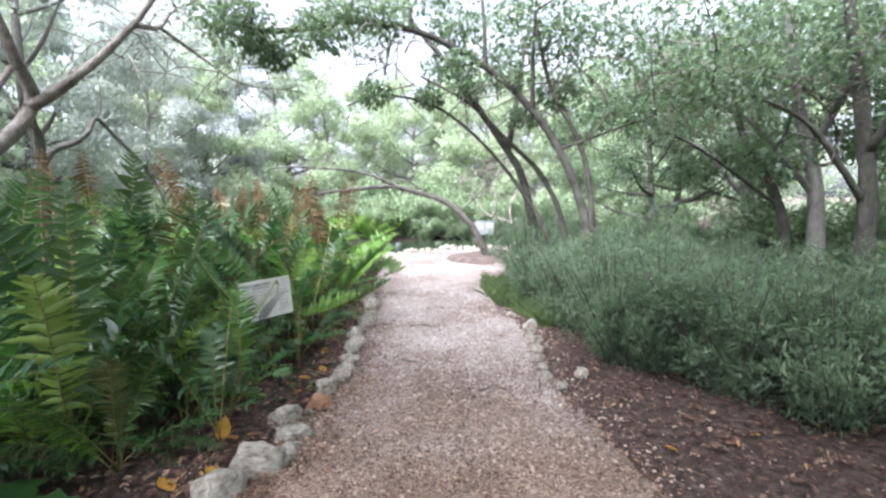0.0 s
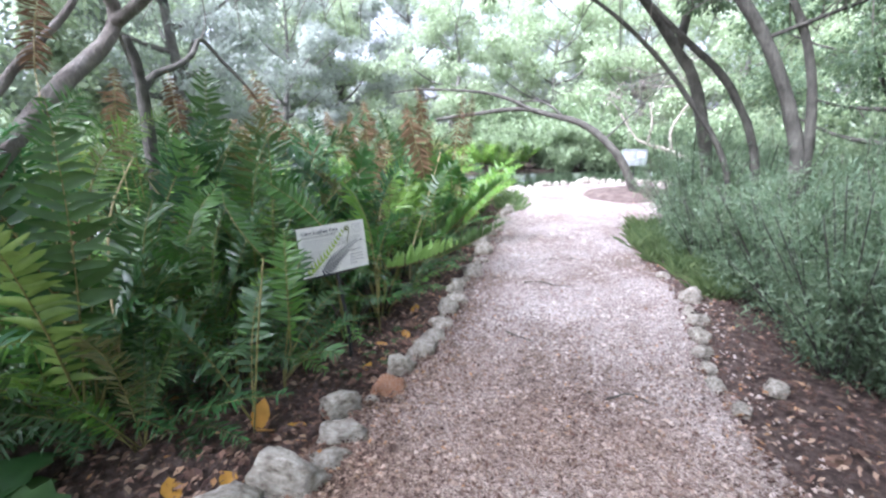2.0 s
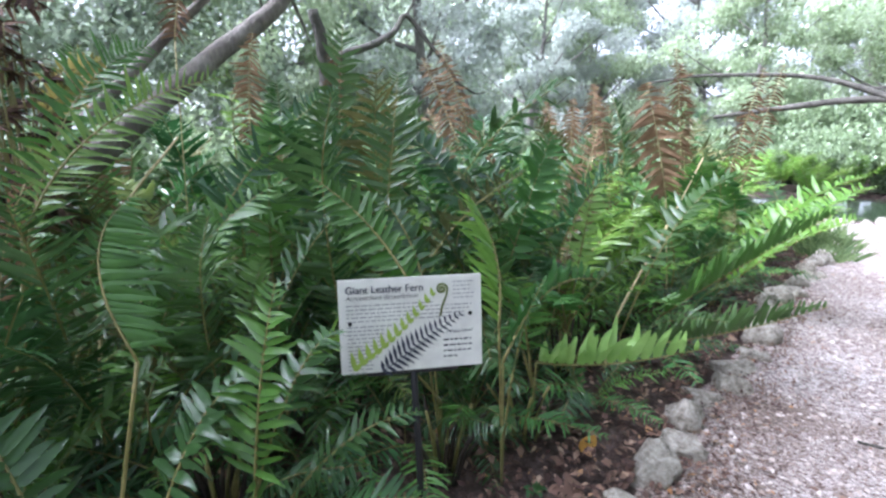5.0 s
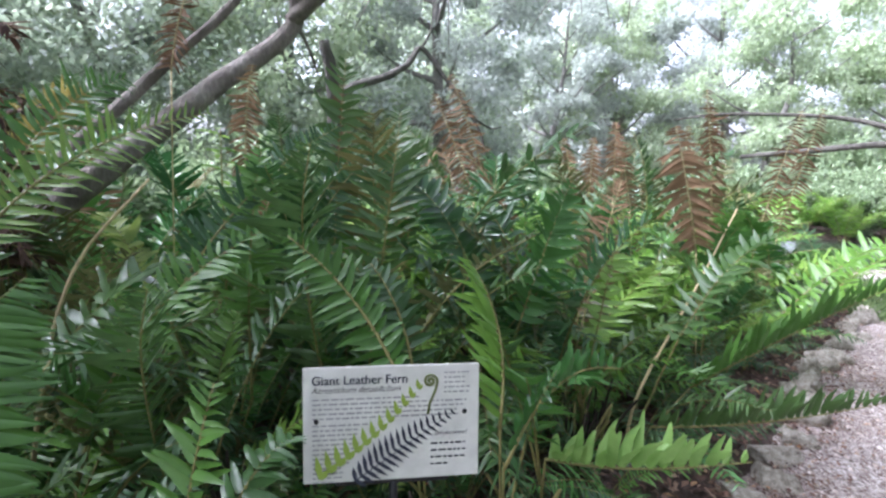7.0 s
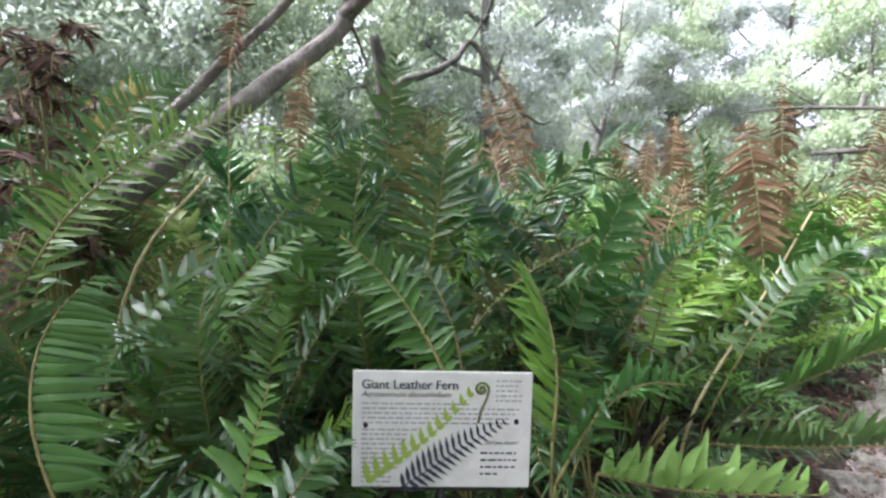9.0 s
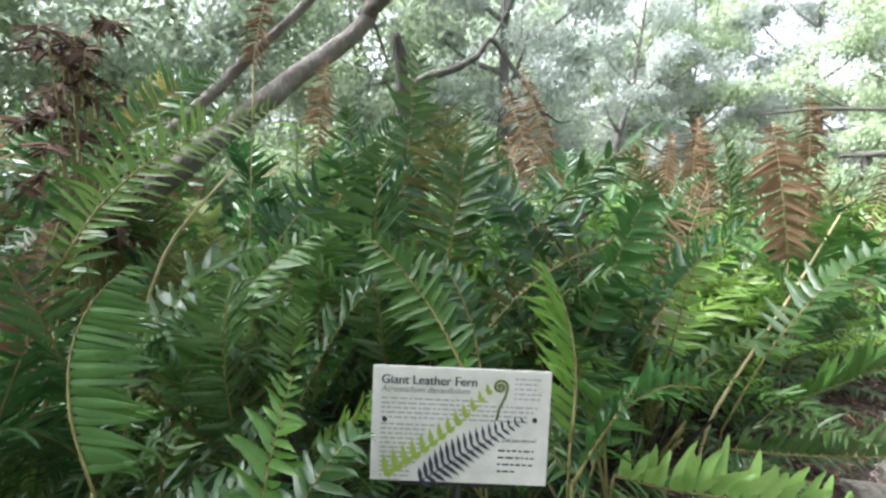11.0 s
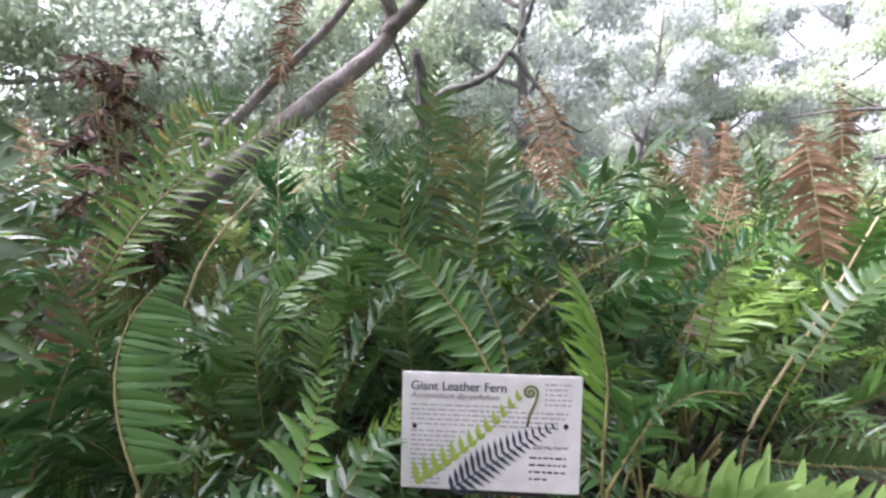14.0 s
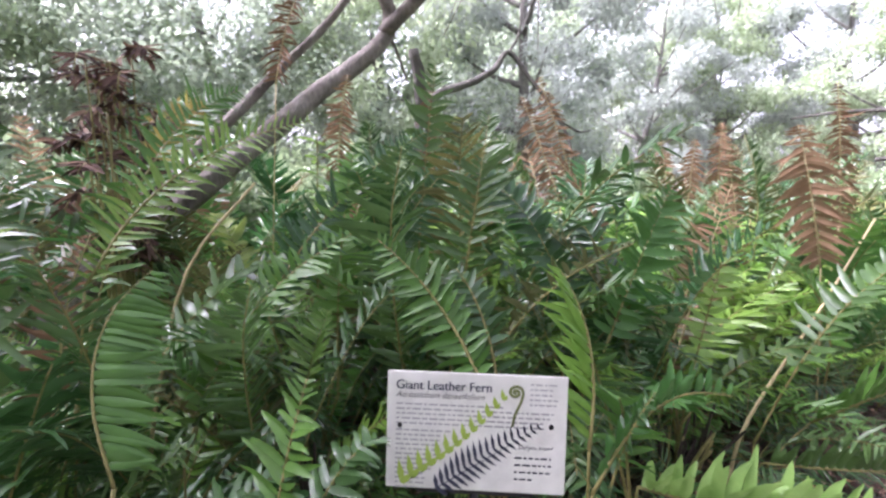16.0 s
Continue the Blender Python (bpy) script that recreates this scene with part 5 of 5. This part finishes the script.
def make_tree(name, label, height, spread, clumps, per, size, leaf, bark, seed, lean=0.1, low=0.35):
    """A whole tree at the origin: tapered trunk, limbs and a crown of leaf clumps."""
    rr = random.Random(seed)
    t = thing(name, 0, 0, 0, label, "tree", "trees round the garden")
    g = Geo()
    top = Vector((lean * height, rr.uniform(-0.1, 0.1) * height, height * 0.8))
    line = tube(g, [(0, 0, -0.15), top * 0.3 + Vector((rr.uniform(-0.25, 0.25), 0.15, 0)), top * 0.62 + Vector((rr.uniform(-0.3, 0.3), -0.15, 0)), top], height * 0.021, 0.025, 8, 5, 0, 0.25)
    part("trunk", g, bark, t)
    cs, rs = [], []
    for k in range(clumps):
        h = low + (1 - low) * (k + rr.random()) / clumps
        a = 2.4 * k + rr.uniform(-0.5, 0.5)
        base = line[int(min(0.97, h * 0.95) * (len(line) - 1))]
        reach = spread * (0.35 + 0.65 * math.sin(math.pi * min(1, 0.15 + h * 0.8))) * rr.uniform(0.45, 1.0)
        tip = base + Vector((reach * math.cos(a), reach * math.sin(a), rr.uniform(0.05, 0.35) * reach + 0.12 * height * h))
        if k % 2 == 0:
            lg = Geo()
            tube(lg, [base, base.lerp(tip, 0.5) + Vector((0, 0, -0.08 * reach)), tip], 0.012 * height * (1.15 - h) + 0.01, 0.01, 6, 4, 0, 0.2)
            part("limb", lg, bark, t)
        for j in range(3):
            cs.append(tuple(tip + Vector((rr.gauss(0, 0.35), rr.gauss(0, 0.35), rr.gauss(0, 0.25))) * spread * 0.3))
            rs.append(spread * rr.uniform(0.12, 0.27))
    tagged(part("crown", leaf_cloud("crown", cs, rs, per, size, [leaf]), None, t), kind="stuff")
    return t


# three trees added out of view to darken the near path and bed
unseen_shade_tree = make_tree("tree", "tall spreading unseen tree added to shade the path", 6.8, 3.6, 34, 120, 0.13, M_TREE, M_BARK, 9, 0.12, 0.68)
unseen_shade_tree.matrix_basis = pose(-2.9, 0.6, land(-2.9, 0.6), 0, 0, 60)
for x, y, rz in ((3.0, 2.4, 150), (-0.4, -2.6, 90)):
    copy_thing(unseen_shade_tree, pose(x, y, land(x, y), 0, 0, rz))

protos = [make_tree("tree", "leafy green broadleaf tree", 6.5, 2.8, 28, 150, 0.095, M_TREE, M_BARK, 1),
          make_tree("tree", "leafy tree beyond the pond, green paled for haze", 7.5, 3.0, 34, 210, 0.135, M_FAR_HAZED, M_BARK_GREY, 2, 0.05, 0.2),
          make_tree("tree", "feathery grey-green tree paled for haze", 9.0, 2.6, 36, 210, 0.12, M_GREY_HAZED, M_BARK_GREY, 3, 0.02, 0.25)]
PLACES = [(2, -10.6, 2.6, 0.9), (1, -9.2, -0.8, 0.9), (2, -9.0, 8.2, 0.85), (0, -5.4, -1.8, 1.0), (1, -10.0, 5.4, 0.9), (0, 4.6, 11.6, 0.85), (0, 6.6, 8.2, 0.95), (0, 6.6, 4.4, 1.0), (0, 5.8, 0.6, 1.0), (0, -3.4, -6.5, 1.0), (0, 4.4, -5.2, 1.0), (0, 9.5, 11.5, 1.1), (0, 3.0, 13.6, 0.8), (0, 2.6, 10.9, 0.7),
          (1, -8.8, 19.0, 0.9), (1, -3.2, 23.5, 1.0), (1, 0.8, 22.5, 1.05), (1, 4.5, 23.8, 1.1), (1, -6.3, 22.0, 1.0), (1, 3.0, 20.9, 0.8), (1, -12.5, 15.5, 0.9), (1, 8.5, 23, 1.1), (1, -14.5, 10, 1.0),
          (2, -11.5, 20.5, 1.1), (2, -5.0, 28.0, 1.15), (2, -16.5, 14.5, 1.0), (2, -1.2, 29.0, 1.2), (2, -18, 20, 1.15), (2, -11.8, 13.0, 0.82), (2, -8.2, 25.0, 0.95), (2, 2.5, 27.0, 1.15), (2, -13.2, 17.2, 1.0)]
used = set()
for k, x, y, s in PLACES:
    m = pose(x, y, land(x, y), 0, 0, R.uniform(0, 360))
    if k in used:
        ob = copy_thing(protos[k], m)
    else:
        ob = protos[k]
        ob.matrix_basis = m
        used.add(k)
    ob.scale = (s, s, s * R.uniform(0.88, 1.1))
# dark trunks among the shrubs
for x, y, tx_, ty, h, r in ((3.78, 7.49, 3.63, 7.56, 3.6, 0.1), (3.66, 8.12, 3.36, 8.25, 3.8, 0.1), (3.5, 8.3, 2.9, 8.6, 3.4, 0.06), (3.72, 10.26, 3.4, 10.35, 3.6, 0.13), (4.6, 8.2, 4.9, 8.4, 4.0, 0.09)):
    limb_tree("tree", "grey-brown tree trunk rising out of the shrubs", (x, y), [
        ([(x, y, -0.05), (x * 0.6 + tx_ * 0.4 + 0.04, y, h * 0.4), (tx_, ty, h * 0.7), (tx_ - 0.2, ty, h)], r, r * 0.45),
        ([(x * 0.5 + tx_ * 0.5, y, h * 0.55), (tx_ + 0.5, ty - 0.3, h * 0.8), (tx_ + 0.9, ty - 0.5, h * 1.05)], r * 0.5, r * 0.2),
        ([(x * 0.7 + tx_ * 0.3, y, h * 0.4), (tx_ - 0.5, ty - 0.2, h * 0.62), (tx_ - 1.1, ty - 0.4, h * 0.7)], r * 0.4, r * 0.12)], M_BARK_GREY if y in (8.12, 10.26) else M_BARK,
        [(tx_ - 0.2, ty, h, 0.7), (tx_ + 0.9, ty - 0.5, h, 0.7), (tx_ - 1.1, ty - 0.4, h * 0.75, 0.5), (tx_, ty - 0.6, h * 0.8, 0.6), (tx_ + 0.5, ty + 0.5, h * 0.6, 0.5), (tx_ - 0.6, ty + 0.4, h * 0.55, 0.45), (tx_ - 0.9, ty, h * 0.95, 0.6)], (340, 0.085, M_TREE), "trees among the shrubs")


# bare grey twigs tangled among the trees
def tangle(x, y, z, n, reach, seed):
    rr = random.Random(seed)
    g = Geo()
    for k in range(n):
        p = Vector((rr.gauss(0, 0.25), rr.gauss(0, 0.25), rr.gauss(0, 0.2)))
        d = Vector((rr.gauss(0, 1), rr.gauss(0, 0.7), rr.gauss(-0.2, 0.7))).normalized() * reach * rr.uniform(0.5, 1.2)
        q = p + d * 0.5 + Vector((rr.gauss(0, 0.1), rr.gauss(0, 0.1), rr.gauss(0.05, 0.1)))
        tube(g, [p, q, p + d + Vector((0, 0, -0.15 * reach))], rr.uniform(0.006, 0.014), 0.003, 4, 3)
        e = q + Vector((rr.gauss(0, 0.3), rr.gauss(0, 0.3), rr.gauss(0, 0.3))) * reach * 0.6
        tube(g, [q, (q + e) / 2 + Vector((0, 0, 0.05)), e], 0.005, 0.002, 4, 2)
    ob = new("twig_tangle", g.mesh("twig_tangle", [M_BARK_PALE]))
    ob.location = (x, y, z)
    tagged(ob, "tangle of thin bare grey twigs in the trees", "twigs", kind="stuff")


for i, (x, y, z, n, r) in enumerate(((2.6, 8.2, 2.9, 34, 1.1), (3.4, 7.9, 2.6, 30, 1.0), (1.8, 8.0, 3.1, 30, 1.1), (0.6, 8.0, 2.9, 26, 0.9), (-0.5, 7.9, 3.0, 24, 0.9), (-1.4, 7.0, 3.0, 22, 0.8), (4.3, 8.0, 2.8, 26, 1.0), (-3.4, 7.2, 3.5, 24, 0.9), (-4.4, 6.4, 3.3, 22, 0.9), (-1.4, 13.0, 2.0, 24, 0.9), (-0.6, 13.4, 2.4, 24, 1.0))):
    tangle(x, y, z, n, r, 700 + i)


# ---- shrubs ----
def shrub_proto(label, seed, radius, height, per, size, slim, leaf, group, stems=16):
    rr = random.Random(seed)
    t = thing("shrub", 0, 0, 0, label, "shrub", group)
    sg_, cs, rs = Geo(), [], []
    for k in range(stems):
        a, out = rr.uniform(0, 6.28), radius * math.sqrt(rr.random())
        h = height * (0.55 + 0.45 * rr.random()) * (1 - 0.25 * (out / radius) ** 2)
        tip = Vector((out * math.cos(a), out * math.sin(a), h))
        tube(sg_, [(0.1 * math.cos(a), 0.1 * math.sin(a), -0.05), tip * 0.5 + Vector((0, 0, -0.02)), tip], 0.009, 0.003, 5, 3)
        for u in (0.14, 0.34, 0.55, 0.75, 0.95):
            cs.append(tuple(tip * u + Vector((rr.gauss(0, 0.07), rr.gauss(0, 0.07), rr.gauss(0, 0.04)))))
            rs.append(radius * rr.uniform(0.15, 0.3))
    tagged(part("stemwork", sg_, M_BARK, t), kind="stuff")
    tagged(part("foliage", leaf_cloud("foliage", cs, rs, per, size, [leaf], slim, -0.5, 0.9), None, t), kind="stuff")
    return t


feather = [shrub_proto("feathery grey-green shrub with fine narrow leaves", 50 + k, 0.68, 1.36, 64, 0.068, 0.13, M_SHRUB, "feathery shrubs along the path", 28) for k in range(3)]
SHRUBS = [(2.75, 5.55), (2.15, 5.75), (1.62, 6.05), (1.12, 6.4), (0.98, 6.98), (0.72, 7.5), (0.42, 8.05), (0.2, 8.75), (0.1, 9.5), (0.35, 10.2), (1.6, 6.8), (2.3, 6.5), (3.0, 6.3), (3.7, 5.9), (1.4, 7.6), (2.1, 7.4), (2.9, 7.2), (3.6, 6.9), (4.3, 6.4), (1.0, 8.6), (1.8, 8.4), (2.6, 8.2), (0.8, 9.4), (1.6, 9.4), (3.3, 5.2), (4.0, 4.8), (2.5, 9.3), (1.2, 10.6), (3.4, 4.2), (4.4, 3.6), (1.5, 5.98), (1.98, 5.6), (2.5, 5.25), (3.05, 4.75), (1.2, 6.1)]
for i, (x, y) in enumerate(SHRUBS):
    m = pose(x, y, land(x, y), 0, 0, R.uniform(0, 360))
    ob = copy_thing(feather[i % 3], m) if i > 2 else feather[i]
    ob.matrix_basis = m
    s = R.uniform(0.78, 1.1)
    ob.scale = (s * 1.05, s * 1.05, s * R.uniform(0.78, 1.15))
bank = [shrub_proto("dense green waterside shrub with rounded leaves", 70 + k, 1.15, 1.9, 72, 0.115, 0.5, M_BANK_HAZED, "shrubs on the far bank", 24) for k in range(2)]
BANKS = [(-4.7, 17.6, 0.9), (-3.3, 18.1, 0.95), (-2.0, 18.4, 0.9), (-5.7, 16.6, 0.7), (-0.6, 18.9, 1.0), (0.9, 19.2, 0.95), (-4.0, 17.4, 0.55), (-2.6, 18.1, 0.6), (-1.2, 18.4, 0.55), (0.2, 18.9, 0.6), (-5.0, 19.6, 1.3), (-3.4, 20.2, 1.4), (-7.2, 16.2, 0.9), (2.8, 20.4, 1.1), (4.6, 20.9, 1.1), (-8.8, 15.8, 1.0), (-6.8, 18.2, 1.3), (-7.0, 11.3, 0.7), (-5.8, 9.6, 0.6), (-6.6, 8.6, 0.8), (-6.2, 6.2, 0.8), (-6.4, 4.6, 0.9), (-6.0, 3.0, 0.9), (-5.6, 1.4, 0.9), (-5.2, 10.6, 0.55), (3.4, 9.8, 0.8), (4.6, 9.2, 0.85), (2.2, 11.4, 0.75), (5.4, 7.6, 0.9), (5.2, 5.6, 0.8), (1.6, 12.0, 0.6), (6.0, 10.6, 1.0)]
for i, (x, y, s) in enumerate(BANKS):
    m = pose(x, y, max(-0.16, land(x, y)), 0, 0, R.uniform(0, 360))
    ob = copy_thing(bank[i % 2], m) if i > 1 else bank[i]
    ob.matrix_basis = m
    ob.scale = (s, s, s)
def grass_tuft(x, y, r, n, h, seed):
    rr = np.random.default_rng(seed)
    v = []
    for k in range(n):
        a, d = rr.random() * 6.28, r * math.sqrt(rr.random())
        p = Vector((d * math.cos(a), d * math.sin(a), -0.01))
        lean = Vector((rr.normal() * 0.32 + math.cos(a) * 0.12, rr.normal() * 0.32 + math.sin(a) * 0.12, 1)) * h * (0.3 + 1.0 * rr.random())
        s = Vector((-lean.y, lean.x, 0)).normalized() * (0.0018 + 0.0025 * rr.random())
        v += [p - s, p + s, p + lean * 0.6 + s * 0.9, p + lean + Vector((lean.x * 0.3, lean.y * 0.3, -0.1 * h))]
    ob = new("grass_tuft", quads("grass_tuft", np.array(v), [M_GRASS]))
    ob.location = (x, y, land(x, y))
    tagged(ob, "fresh green grassy tuft beside the path", "grass", "grass tufts at the path edge")


M_GRASS = leaf_mat("grass_blade", [(0.0, (0.085, 0.14, 0.06)), (1.0, (0.2, 0.27, 0.12))], 0.5, 0.35, True)
for i, (x, y, r) in enumerate(((-0.22, 8.5, 0.22), (-0.38, 8.95, 0.2), (-0.02, 8.05, 0.2), (-0.42, 9.4, 0.22), (0.2, 7.65, 0.16), (-2.78, 10.1, 0.18), (-2.95, 10.6, 0.2), (-3.3, 11.2, 0.22), (0.42, 7.2, 0.14))):
    grass_tuft(x + 0.12, y, r * 1.2, 380, 0.2, 500 + i)

# tall yellow-green ferns on the far bank
for i, (x, y) in enumerate(((-5.6, 16.2), (-6.2, 15.9), (-6.8, 15.6), (-5.9, 16.7), (-5.2, 16.9), (-7.4, 15.3))):
    t = thing("fern", x, y, land(x, y), "tall yellow-green fern at the water's edge", "fern", "ferns on the far bank", R.uniform(0, 360), 1.0)
    for k in range(9):
        ob = child(new("frond", TALL[7]), t)
        ob.matrix_basis = pose(0, 0, 0, R.uniform(-10, 10), R.uniform(-10, 10), 40 * k + R.uniform(-15, 15))

# woodland that closes the view all round
cs, rs = [], []
for k in range(900):
    a = 6.283 * N.random()
    d = 19 + 16 * N.random()
    x, y = d * math.cos(a) * 1.0, 6 + d * math.sin(a) * 1.05
    if pond_gap(x, y) < 2.6:
        continue
    cs.append((x, y, 0.3 + N.random() ** 1.2 * (4.2 if y > 8 else 6.0)))
    rs.append(0.7 + 0.8 * N.random())
cw, rw = [], []
for k in range(560):
    left_side = k % 3 != 0
    x, y = (-8.0 - 5.5 * N.random(), -3 + 14.5 * N.random()) if left_side else (7.0 + 5 * N.random(), 1 + 15 * N.random())
    if pond_gap(x, y) < 2.3:
        continue
    if k > 430:
        x, y = -7.2 - 2.5 * N.random(), -2 + 7.5 * N.random()
    cw.append((x, y, 0.3 + 4.4 * N.random()))
    rw.append(0.5 + 0.7 * N.random())
tagged(new("thicket", leaf_cloud("thicket", cw, rw, 220, 0.11, [M_THICKET_HAZED])), "dense bluish-green thicket behind the fern bed, paled for haze", "thicket", kind="stuff")
tagged(new("far_woodland", leaf_cloud("far_woodland", cs, rs, 150, 0.2, [M_FAR_HAZED])), "green woodland round the garden, leaves paled for haze", "woodland", kind="stuff")
